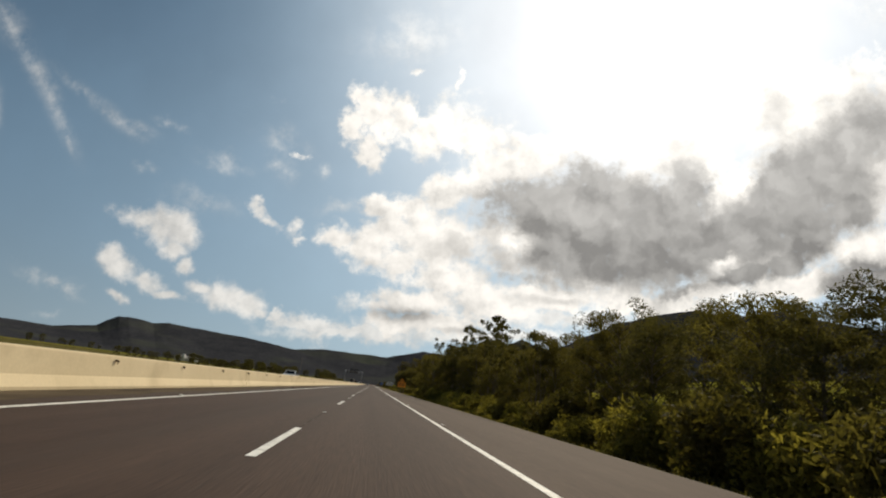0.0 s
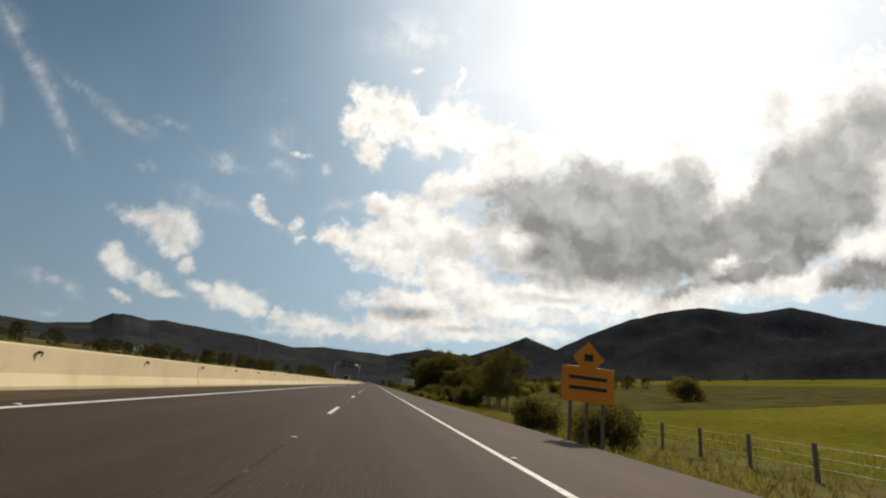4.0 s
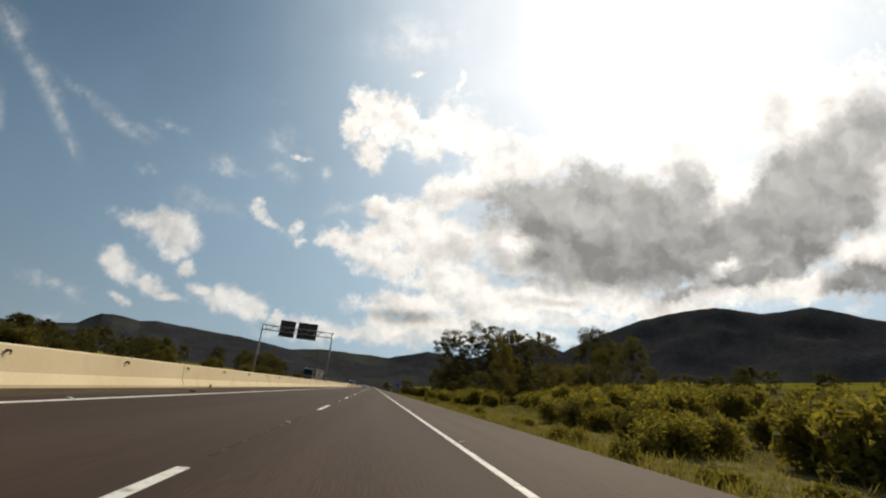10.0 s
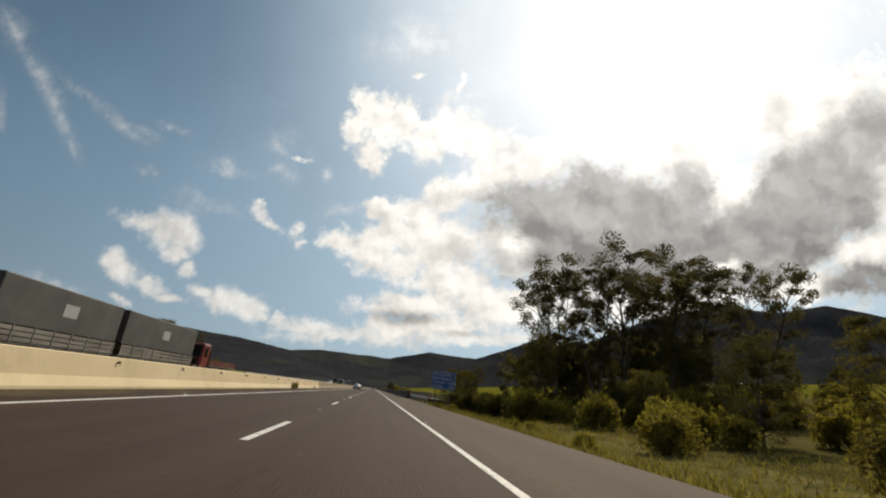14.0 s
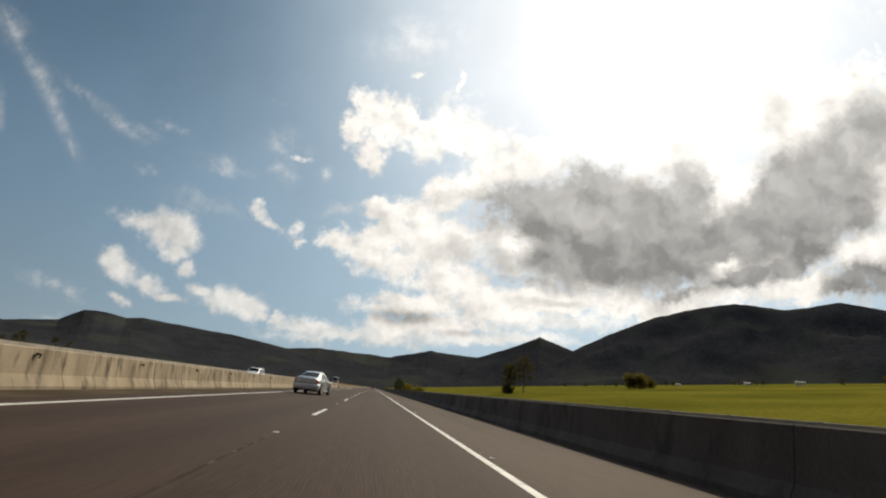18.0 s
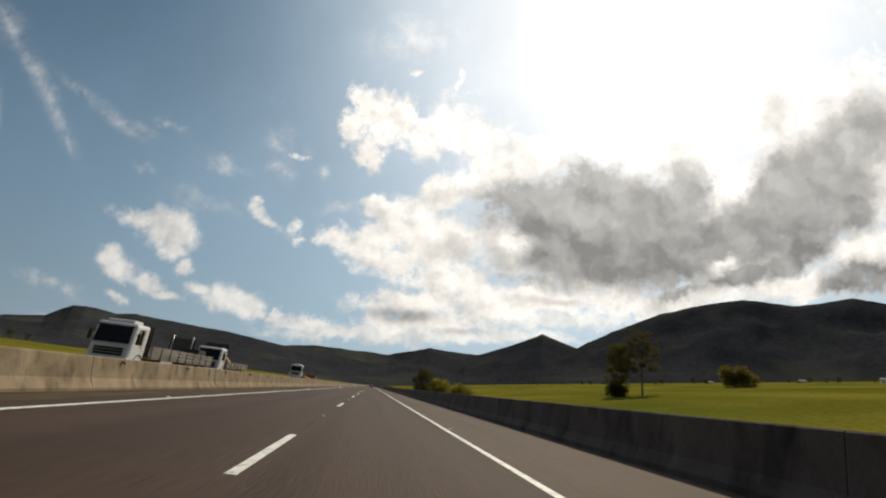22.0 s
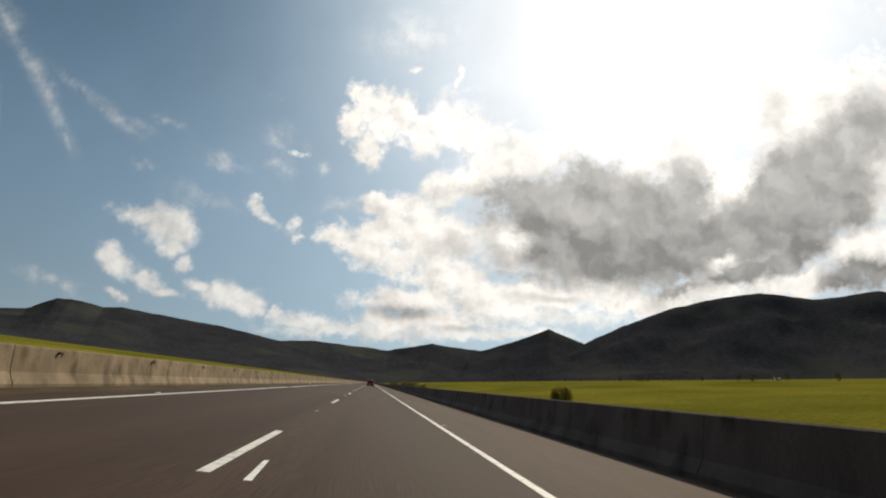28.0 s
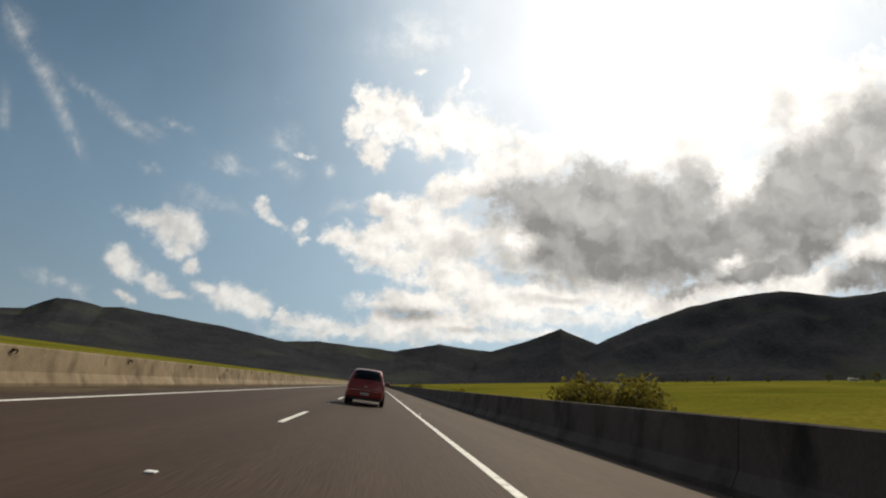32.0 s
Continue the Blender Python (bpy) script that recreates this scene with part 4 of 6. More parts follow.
def build_woods():
    r = random.Random(21)
    # wood at the start of the drive
    for y in range(-6, 92, 4):
        tall = 0.70 if y < 56 else (0.9 if y < 78 else 0.72)
        plant("broad" if r.random() < 0.65 else "dark", 11.0 + r.random() * 2.0, y + r.random() * 2, tall * (0.85 + 0.3 * r.random()))
        plant("dark" if r.random() < 0.5 else "broad", 15.0 + r.random() * 4, y + r.random() * 3, tall * (0.95 + 0.35 * r.random()))
        for k in range(2):
            plant("bush" if r.random() < 0.65 else "light", 8.9 + r.random() * 1.2, y + 2 * k + r.random() * 2, 0.75 + 0.5 * r.random())
            plant("bush", 12.5 + r.random() * 5, y + 2 * k + r.random() * 2, 1.0 + 0.5 * r.random())
        plant("low", 7.3 + r.random(), y + r.random() * 3, 0.5 + 0.5 * r.random())
    for x, y, s in ((11, 46, 1.05), (12, 52, 1.2), (10.5, 30, 0.95), (11.5, 62, 1.35), (12.5, 66, 1.5), (13, 73, 1.45), (12, 70, 1.4), (14, 78, 1.3), (11, 57, 1.25)):
        plant("stems", x - 0.3, y, s * (0.86 if y > 54 else 0.95))
    for x, y, s in ((16.9, 72.6, 1.95), (16.2, 69.4, 1.8), (17.4, 76.5, 1.8), (18.2, 71.0, 2.0)):
        plant("stems", x, y, s)
    plant("broad", 9.4, 80.0, 0.88)
    plant("broad", 10.4, 88.0, 1.0)
    plant("broad", 15.5, 97.0, 1.05)
    plant("stems", 14.5, 91.5, 1.75)
    plant("stems", 15.6, 92.3, 1.6)
    # open field, then scrub thickening towards the white sign
    for x, y, s in ((8.2, 128, 0.9), (9.0, 123, 0.9), (10.5, 126, 1.1), (60, 190, 2.0), (75, 215, 2.2), (52, 230, 1.8)):
        plant("bush", x, y, s)
    for y in range(166, 214, 4):
        plant("bush" if r.random() < 0.6 else "light", 11.0 + r.random() * 3, y + r.random() * 2, 1.0 + 0.5 * r.random())
        plant("broad", 15.0 + r.random() * 4, y + r.random() * 3, (0.75 if y < 186 else 0.5) + 0.2 * r.random())
        plant("low", 8.0 + r.random(), y + r.random() * 3, 0.8 + 0.6 * r.random())
    for y in (196, 199, 202):
        plant("broad" if y % 2 else "dark", 14.6 + r.random() * 1.5, y + r.random(), 0.62 + 0.12 * r.random())
        plant("broad", 18.0 + r.random() * 2, y + r.random(), 0.75 + 0.2 * r.random())
    for k in range(16):
        plant("bush" if k % 3 else "light", 10.5 + 9.0 * r.random(), 206 + 14 * r.random(), 0.9 + 0.4 * r.random())
    for k in range(6):
        plant("broad", 19 + 10 * r.random(), 207 + 12 * r.random(), 0.5 + 0.15 * r.random())
    for y in range(221, 235, 2):
        plant("broad" if r.random() < 0.5 else "dark", 12.7 + r.random() * 1.4, y + r.random() * 2, 0.92 + 0.22 * r.random())
        plant("broad", 16.2 + r.random() * 3, y + r.random() * 2, 1.0 + 0.25 * r.random())
        plant("bush" if r.random() < 0.6 else "light", 9.8 + r.random() * 0.6, y + 1.0, 0.7 + 0.3 * r.random())
        plant("bush", 11.2 + r.random() * 1.5, y + r.random() * 2, 0.95 + 0.3 * r.random())
    for x, y, s in ((17.0, 250.0, 0.75), (19.0, 252.0, 0.95), (22.5, 254.0, 0.9)):
        plant("broad", x, y, s)
    for x, y, s in ((33, 246, 0.95), (39, 249, 1.15), (31, 284, 0.80), (33, 286.5, 0.68), (34.5, 283, 0.9), (40, 288, 0.88)):
        plant("pine", x, y, s)
    for k in range(9):
        plant("bush" if k % 2 else "light", 26 + 15 * r.random(), 276 + 16 * r.random(), 1.3 + 0.5 * r.random())
    # open scrub
    for k in range(138):
        x, y = 15.0 + 44 * r.random() ** 1.1, 240 + 182 * r.random()
        plant(("light" if r.random() < 0.7 else "bush") if x < 19 else "scrub", x, y, 0.6 + 0.7 * r.random() + x * 0.014)
    for k in range(26):
        plant("bush" if k % 4 == 0 else "light", 14.0 + 15.0 * r.random(), 247 + 27 * r.random(), 0.75 + 0.45 * r.random())
    for k in range(46):
        plant("low", 8.2 + 5.5 * r.random(), 250 + 190 * r.random(), 0.5 + 0.6 * r.random())
    # the wood before the grove: a few tall crowns over a lower mass
    for kind, x, y, wide, tall in (("dark", 67, 404, 2.1, 2.4), ("dark", 71, 401, 1.6, 1.9), ("dark", 62.7, 371.7, 1.35, 1.72), ("broad", 58, 376, 1.2, 1.45), ("pine", 34.6, 368.4, 1.15, 1.0), ("broad", 32.7, 383, 1.0, 1.68), ("broad", 36.0, 385.5, 0.9, 1.40),
                                   ("broad", 40, 385, 1.1, 1.0), ("dark", 48, 395, 1.3, 1.1), ("broad", 30, 375, 0.9, 0.80), ("broad", 45, 372, 1.1, 0.95), ("dark", 25, 395, 0.9, 0.80), ("dark", 36, 393, 1.1, 1.05), ("broad", 52, 381, 1.2, 1.05),
                                   ("broad", 40, 376, 1.0, 0.85), ("dark", 44, 390, 1.1, 1.05), ("dark", 55, 398, 1.3, 1.15), ("broad", 28, 389, 0.9, 0.9), ("dark", 50, 371, 1.0, 0.95), ("broad", 56, 386, 1.2, 1.1), ("broad", 33, 371, 0.8, 0.75)):
        plant(kind, x, y, 1.0).scale = (wide, wide, tall)
    for k in range(10):
        plant("dark" if k % 3 else "broad", 24 + 16 * r.random(), 402 + 22 * r.random(), 0.38 + 0.25 * r.random())
    for k in range(26):
        plant("far", 62 + 55 * r.random(), 255 + 185 * r.random(), 0.40 + 0.3 * r.random())
    # eucalyptus grove before the bridge
    for x, y, s in ((27.5, 437, 1.45), (33, 434, 1.36), (38, 437, 1.62), (44, 434, 1.54), (52, 439, 1.45), (62, 436, 1.4)):
        plant("gum", x, y, s)
    for y in range(424, 446, 4):
        plant("broad" if r.random() < 0.5 else "dark", 25 + r.random() * 24, y, 0.8 + 0.5 * r.random())
        plant("bush", 11 + r.random() * 5, y, 1.0 + 0.4 * r.random())
    for k in range(12):
        plant("far", 22 + 50 * r.random(), 441 + 14 * r.random(), 0.9 + 0.6 * r.random())
    for k in range(16):
        plant("light" if k % 2 else "bush", 13 + 22 * r.random(), 412 + 30 * r.random(), 1.0 + 0.6 * r.random())
    plant("broad", 22.5, 431.0, 1.05)
    plant("dark", 10.5, 431, 0.62)
    plant("broad", 12.0, 428, 0.6)
    # beyond the bridge: single trees in the meadow
    for kind, x, y, s in (("gum", 72.0, 699, 1.08), ("dark", 10.9, 688, 0.80), ("dark", 11.3, 689.2, 0.72), ("bush", 11.0, 687.8, 1.35), ("light", 15.5, 690, 2.5), ("light", 21.0, 690.5, 1.9), ("light", 13.5, 692, 0.9), ("bush", 9.2, 861, 1.5), ("bush", 10.8, 863.5, 1.45),
                          ("light", 32.8, 818, 1.5), ("bush", 197, 815, 6.0), ("bush", 214, 830, 5.2), ("bush", 63.2, 697, 2.0), ("bush", 65.0, 698.5, 1.8), ("broad", 230, 640, 1.9), ("light", 17, 940, 1.3), ("bush", 12, 990, 1.6)):
        plant(kind, x, y, s)
    plant("light", 10.0, 833.6, 1.0).scale = (0.85, 0.85, 1.6)
    for x, y in ((63.2, 697.0), (65.0, 698.4)):
        plant("dark", x, y, 1.0).scale = (1.1, 1.1, 1.6)
    for k in range(40):
        a = r.random()
        plant("far", 330 + 280 * r.random(), 480 + 1400 * a, 0.55 + 0.4 * r.random())
    # opposite side: tree line and hedges beyond the far carriageway
    for k in range(120):
        x, y = -62 - 50 * r.random(), 215 + 255 * r.random()
        if abs(y - 194 - 1.88 * -x) > 16:
            plant("far", x, y, (0.30 + 0.25 * r.random()) if y < 400 else (0.6 + 0.4 * r.random()))
    for x, y, s in ((-44, 470, 1.1), (-48, 478, 1.2), (-43, 486, 1.0), (-52, 462, 1.1), (-38, 455, 0.8), (-41, 463, 0.9)):
        plant("dark", x, y, s)
    for k in range(15):
        plant("dark", -33 - 16 * r.random(), 398 + 66 * r.random(), 0.55 + 0.3 * r.random())
    for k in range(16):
        plant("bush", -26 - 14 * r.random(), 300 + 165 * r.random(), 1.1 + 0.6 * r.random())
    for k in range(40):
        plant("far", -420 - 420 * r.random(), 100 + 1500 * r.random(), 1.0 + 0.7 * r.random())


build_woods()


def build_verge_grass():
    """Ragged tufts of grass along both edges of the pavement."""
    rng = np.random.default_rng(5)
    verts, faces = [], []
    for k in range(7500):
        y = -8 + 458 * rng.random()
        x = 6.15 + 2.6 * rng.random() ** 1.6
        z = ground_height(x, y) - 0.02
        h = 0.07 + 0.22 * rng.random() * min(1.0, (x - 6.0) / 1.2)
        for b in range(3):
            a, lean = rng.random() * 6.28, rng.normal(size=2) * 0.5 * h
            w = 0.016 + 0.02 * rng.random()
            dx, dy = math.cos(a) * w, math.sin(a) * w
            ox, oy = rng.normal(size=2) * 0.08
            i = len(verts)
            verts += [(x + ox - dx, y + oy - dy, z), (x + ox + dx, y + oy + dy, z), (x + ox + lean[0], y + oy + lean[1], z + h)]
            faces.append((i, i + 1, i + 2))
    for k in range(15000):
        y = 88 + 364 * rng.random()
        x = 8.0 + 16.0 * rng.random() ** 1.4
        z = ground_height(x, y) - 0.03
        h = 0.18 + 0.42 * rng.random()
        for b in range(3):
            a, lean = rng.random() * 6.28, rng.normal(size=2) * 0.45 * h
            w = 0.018 + 0.028 * rng.random()
            dx, dy = math.cos(a) * w, math.sin(a) * w
            ox, oy = rng.normal(size=2) * 0.16
            i = len(verts)
            verts += [(x + ox - dx, y + oy - dy, z), (x + ox + dx, y + oy + dy, z), (x + ox + lean[0], y + oy + lean[1], z + h)]
            faces.append((i, i + 1, i + 2))
    ob = new("verge_grass", mesh_from("verge_grass", verts, faces, LEAF_DRY))
    tagged(ob, "ragged dry grass tufts along the pavement edge", "grass", kind="stuff")


build_verge_grass()


def build_small_things():
    for x, y, k in ((-7.66, 415.7, 1.0), (-7.66, 417.6, 1.1), (-7.7, 433.5, 0.6), (-7.72, 583.2, 0.8), (-7.7, 584.0, 0.5), (-7.72, 352.0, 0.4), (-7.72, 286.0, 0.3)):
        w = copy_thing(BUSHES["low"][0], pose(x, y, 0.0))
        w.scale = (k * 0.25, k * 0.32, k * 0.85)
        w["label"] = "small weed growing at the foot of the barrier"
        w["category"] = "weed"
    f = thing("wire_fence", pose(15.0, 92.0, 0), "old wire fence on wooden posts along the meadow", "fence")
    for k in range(26):
        z = ground_height(15.0, 92 + 3 * k)
        part("post", boxed(-0.06, 0.06, 3 * k - 0.06, 3 * k + 0.06, z - 0.3, z + 1.25, 0.01), WOOD, f)
    for h in (0.45, 0.8, 1.15):
        bm = bmesh.new()
        rings = [[bm.verts.new((0.07 + 0.008 * math.cos(a), 3 * k, ground_height(15, 92 + 3 * k) + h + 0.008 * math.sin(a))) for a in (0, 1.57, 3.14, 4.71)] for k in range(26)]
        for u, v in zip(rings, rings[1:]):
            for i in range(4):
                bm.faces.new((u[i], u[(i + 1) % 4], v[(i + 1) % 4], v[i]))
        part("wire", bm, STEEL, f)
    # loose bits lying on the paving
    rng = random.Random(77)
    for k in range(7):
        x, y = -7.3 + 0.8 * rng.random(), 20 + 800 * rng.random()
        bm = boxed(-0.10, 0.12, -0.07, 0.08, 0.0, 0.05, 0.02)
        for v in bm.verts:
            v.co += Vector((rng.uniform(-0.03, 0.03), rng.uniform(-0.03, 0.03), rng.uniform(-0.01, 0.01)))
        ob = part("debris", bm, STUD if k % 2 else TAR, None)
        ob.matrix_world = pose(x, y, 0.008, 0, 0, rng.random() * 360)
        tagged(ob, "small scrap of litter on the road's edge", "litter", "roadside litter")


build_small_things()
for pool in list(TREES.values()) + list(BUSHES.values()):
    for spare in pool:
        if spare.name not in FIRST:
            for piece in list(spare.children):
                bpy.data.objects.remove(piece)
            bpy.data.objects.remove(spare)

# ---- vehicles ----


def gloss(name, colour, rough=0.25, metal=0.0, coat=0.6, flake=0.0):
    m = surface(name, tuple(c * 0.92 for c in colour), colour, 1.5, rough, 0.0, 60.0, metal=metal, own=True, spread=0.05)
    m.node_tree.nodes["Principled BSDF"].inputs["Coat Weight"].default_value = coat
    return m


SILVER = gloss("silver_paint", (0.70, 0.71, 0.72), 0.27, 0.5)
RED = gloss("red_paint", (0.27, 0.017, 0.012), 0.3, 0.1)
TRUCK_GREY = gloss("grey_paint", (0.24, 0.228, 0.205), 0.4, 0.2)
TRUCK_WHITE = gloss("white_paint", (0.72, 0.72, 0.70), 0.4, 0.0, 0.4)
TRUCK_RED = gloss("red_oxide_paint", (0.15, 0.024, 0.016), 0.55, 0.0, 0.1)
CAB_RED = gloss("dark_red_paint", (0.20, 0.018, 0.014), 0.4, 0.0, 0.4)
TARP = surface("grey_tarpaulin", (0.050, 0.049, 0.046), (0.088, 0.086, 0.080), 0.7, 0.6, 0.3, 10.0, own=True)
GLASS = gloss("tinted_glass", (0.010, 0.011, 0.012), 0.10, 0.0, 0.0)
GLASS.node_tree.nodes["Principled BSDF"].inputs["Specular IOR Level"].default_value = 0.3
LAMP_RED = gloss("lamp_red", (0.50, 0.012, 0.01), 0.15)
LAMP_CLEAR = gloss("lamp_clear", (0.75, 0.75, 0.73), 0.15)
RUBBER = surface("rubber", (0.012, 0.012, 0.012), (0.025, 0.025, 0.025), 8.0, 0.85, 0.2, 60.0, own=True)
ALLOY = gloss("alloy", (0.68, 0.68, 0.66), 0.4, 0.35, 0.2)
TRIM = surface("black_trim", (0.012, 0.012, 0.013), (0.02, 0.02, 0.022), 6.0, 0.6, 0.1, 50.0, own=True)
CHROME = gloss("chrome", (0.7, 0.7, 0.7), 0.12, 1.0, 0.0)
PLANK = surface("grey_planks", (0.12, 0.105, 0.09), (0.26, 0.235, 0.20), 2.0, 0.85, 0.3, 30.0, own=True, stretch=(1, 0.2, 1))
YELLOW_LOAD = surface("yellow_timber", (0.45, 0.30, 0.09), (0.6, 0.42, 0.15), 2.0, 0.8, 0.3, 20.0, own=True, stretch=(1, 0.2, 1))
PLATE = surface("plate_grey", (0.35, 0.35, 0.34), (0.42, 0.42, 0.41), 5.0, 0.5, 0.0, 40.0, own=True)


def add_wheel(parent, x, y, r, w, side, spokes=5, rim_mat=None):
    """A tyre with its rim, axle along x."""
    bm = bmesh.new()
    ring = [(-w / 2, r * 0.70), (-w / 2, r * 0.93), (-w * 0.36, r), (w * 0.36, r), (w / 2, r * 0.93), (w / 2, r * 0.70)]
    n = 28
    grid = [[bm.verts.new((px, pr * math.cos(2 * math.pi * i / n), pr * math.sin(2 * math.pi * i / n))) for px, pr in ring] for i in range(n)]
    for i in range(n):
        for j in range(len(ring) - 1):
            bm.faces.new((grid[i][j], grid[i][j + 1], grid[(i + 1) % n][j + 1], grid[(i + 1) % n][j])).smooth = True
    bmesh.ops.recalc_face_normals(bm, faces=bm.faces)
    wheel = part("wheel", bm, RUBBER, parent)
    wheel.location = (x, y, r)
    bm = bmesh.new()
    for i in range(spokes):
        a = 2 * math.pi * i / spokes
        made = bmesh.ops.create_cube(bm, size=1.0)["verts"]
        bmesh.ops.transform(bm, matrix=Matrix.Rotation(a, 4, "X") @ Matrix.Translation((side * w * 0.40, 0, r * 0.38)) @ Matrix.Diagonal((0.03, r * (1.15 / spokes), r * 0.62, 1)), verts=made)
    for px, r0, r1 in ((side * w * 0.40, r * 0.64, r * 0.74), (side * w * 0.42, 0.0, r * 0.2)):
        n = 24
        ins = [bm.verts.new((px, r0 * math.cos(2 * math.pi * i / n), r0 * math.sin(2 * math.pi * i / n))) for i in range(n)]
        out = [bm.verts.new((px + side * 0.012, r1 * math.cos(2 * math.pi * i / n), r1 * math.sin(2 * math.pi * i / n))) for i in range(n)]
        for i in range(n):
            bm.faces.new((ins[i], ins[(i + 1) % n], out[(i + 1) % n], out[i]))
    hub = bmesh.new()
    back = [hub.verts.new((side * w * 0.1, r * 0.71 * math.cos(2 * math.pi * i / 20), r * 0.71 * math.sin(2 * math.pi * i / 20))) for i in range(20)]
    hub.faces.new(back)
    part("brake_disc", hub, TRIM, wheel, "dark disc behind the spokes")
    bmesh.ops.recalc_face_normals(bm, faces=bm.faces)
    part("rim", bm, rim_mat or ALLOY, wheel, "spoked alloy rim")
    return wheel


class Hull:
    """A car's skin as sections along its length."""

    def __init__(self, ys, top, belt, wide, roof, low):
        self.cols = [np.array(c, float) for c in (ys, top, belt, wide, roof, low)]

    def at(self, y):
        ys = self.cols[0]
        k = min(max(int(np.searchsorted(ys, y)) - 1, 0), len(ys) - 2)
        f = (y - ys[k]) / (ys[k + 1] - ys[k])
        out = []
        for c in self.cols[1:]:
            a, b = c[k], c[k + 1]
            d = ys[k + 1] - ys[k]
            m0 = (c[k + 1] - c[k - 1]) / (ys[k + 1] - ys[k - 1]) * d if k > 0 else b - a
            m1 = (c[k + 2] - c[k]) / (ys[k + 2] - ys[k]) * d if k + 2 < len(ys) else b - a
            m0, m1 = 0.6 * m0 + 0.4 * (b - a), 0.6 * m1 + 0.4 * (b - a)
            out.append((2 * f ** 3 - 3 * f ** 2 + 1) * a + (f ** 3 - 2 * f ** 2 + f) * m0 + (-2 * f ** 3 + 3 * f ** 2) * b + (f ** 3 - f ** 2) * m1)
        return out

    def section(self, y):
        top, belt, w, wr, low = self.at(y)
        t4 = max(top - 0.07, belt + 0.01)
        t5 = max(top - 0.015, belt + 0.02)
        return [(w * 0.9, low), (w * 0.985, low + 0.12), (w, (low + belt) / 2), (w * 1.0, belt - 0.10), (w * 0.97, belt),
                (wr, t4), (wr * 0.9, t5), (wr * 0.5, t5 + 0.02), (0.0, t5 + 0.028)]

    def skin(self):
        ys = self.cols[0]
        st = np.unique(np.concatenate([np.linspace(ys[0], ys[-1], 46), ys]))
        bm = bmesh.new()
        rows = []
        for y in st:
            s = self.section(y)
            full = [(-x, z) for x, z in s] + [(x, z) for x, z in s[-2::-1]]
            rows.append([bm.verts.new((x, y, z)) for x, z in full])
        for a, b in zip(rows, rows[1:]):
            for i in range(len(a) - 1):
                bm.faces.new((a[i], a[i + 1], b[i + 1], b[i])).smooth = True
            bm.faces.new((a[-1], a[0], b[0], b[-1]))
        bm.faces.new(rows[0])
        bm.faces.new(rows[-1][::-1])
        bmesh.ops.recalc_face_normals(bm, faces=bm.faces)
        return bm

    def patch(self, i, j, f0, f1, low_y, high_y, side=1, proud=0.008, n=8):
        """A panel lying on the skin between section points i and j, from low_y to high_y (each at the bottom and at the top)."""
        bm = bmesh.new()
        grid = []
        for a in range(n + 1):
            row = []
            for b in range(5):
                f = f0 + (f1 - f0) * b / 4
                y = (low_y[0] + (low_y[1] - low_y[0]) * b / 4) * (1 - a / n) + (high_y[0] + (high_y[1] - high_y[0]) * b / 4) * a / n
                s = self.section(y)
                x = s[i][0] + (s[j][0] - s[i][0]) * f
                z = s[i][1] + (s[j][1] - s[i][1]) * f
                row.append(bm.verts.new((side * (x + proud), y, z + proud * 0.5)))
            grid.append(row)
        for a in range(n):
            for b in range(4):
                bm.faces.new((grid[a][b], grid[a][b + 1], grid[a + 1][b + 1], grid[a + 1][b])).smooth = True
        return bm

    def lid(self, y0, y1, share, lift=0.008, n=8):
        """A panel over the top of the skin, from y0 to y1, out to the roof's edge."""
        bm = bmesh.new()
        grid = []
        for a in range(n + 1):
            y = y0 + (y1 - y0) * a / n
            s = self.section(y)
            pts = [(s[5][0] * share, s[5][1]), (s[6][0] * share, s[6][1]), (s[7][0], s[7][1]), (0, s[8][1])]
            full = [(-x, z) for x, z in pts] + [(x, z) for x, z in pts[-2::-1]]
            back = -1 if y0 < 0 else 1
            grid.append([bm.verts.new((x, y + back * lift, z + lift)) for x, z in full])
        for a in range(n):
            for b in range(len(grid[0]) - 1):
                bm.faces.new((grid[a][b], grid[a][b + 1], grid[a + 1][b + 1], grid[a + 1][b])).smooth = True
        return bm


def arch(parent, x, y, r, side):
    """A black disc laid on the uncut body side for the shade inside a wheel house."""
    bm = bmesh.new()
    c = bm.verts.new((x, y, 0.25))
    rim = [bm.verts.new((x, y + r * math.cos(a), max(0.2, 0.33 + r * math.sin(a)))) for a in np.linspace(-0.3, math.pi + 0.3, 18)]
    for a, b in zip(rim, rim[1:]):
        bm.faces.new((c, a, b))
    lip = [bm.verts.new((v.co.x + side * 0.012, y + (v.co.y - y) * 1.06, v.co.z + 0.02)) for v in rim]
    for i in range(len(rim) - 1):
        bm.faces.new((rim[i], rim[i + 1], lip[i + 1], lip[i]))
    return part("wheel_arch", bm, TRIM, parent, "black disc drawn for the shaded wheel opening")


def wrap(w, y_side, y_back, bands, power=0.42, a0=0.0, a1=1.0, n=26):
    """A panel curved round the tail in plan; bands gives for each share of the way the outward offset and height of the section's points."""
    bm = bmesh.new()
    rows = []
    for i in range(n + 1):
        f = a0 + (a1 - a0) * i / n
        th = math.pi * f
        c, s_ = math.cos(th), math.sin(th)
        cx, sy = math.copysign(abs(c) ** power, c), max(0.0, s_) ** power
        rows.append([bm.verts.new(((w + o) * cx, y_side + (y_back - y_side - o) * sy, z)) for o, z in bands(i / n)])
    for r0, r1 in zip(rows, rows[1:]):
        for k in range(len(r0) - 1):
            bm.faces.new((r0[k], r0[k + 1], r1[k + 1], r1[k])).smooth = True
    bmesh.ops.recalc_face_normals(bm, faces=bm.faces)
    return bm


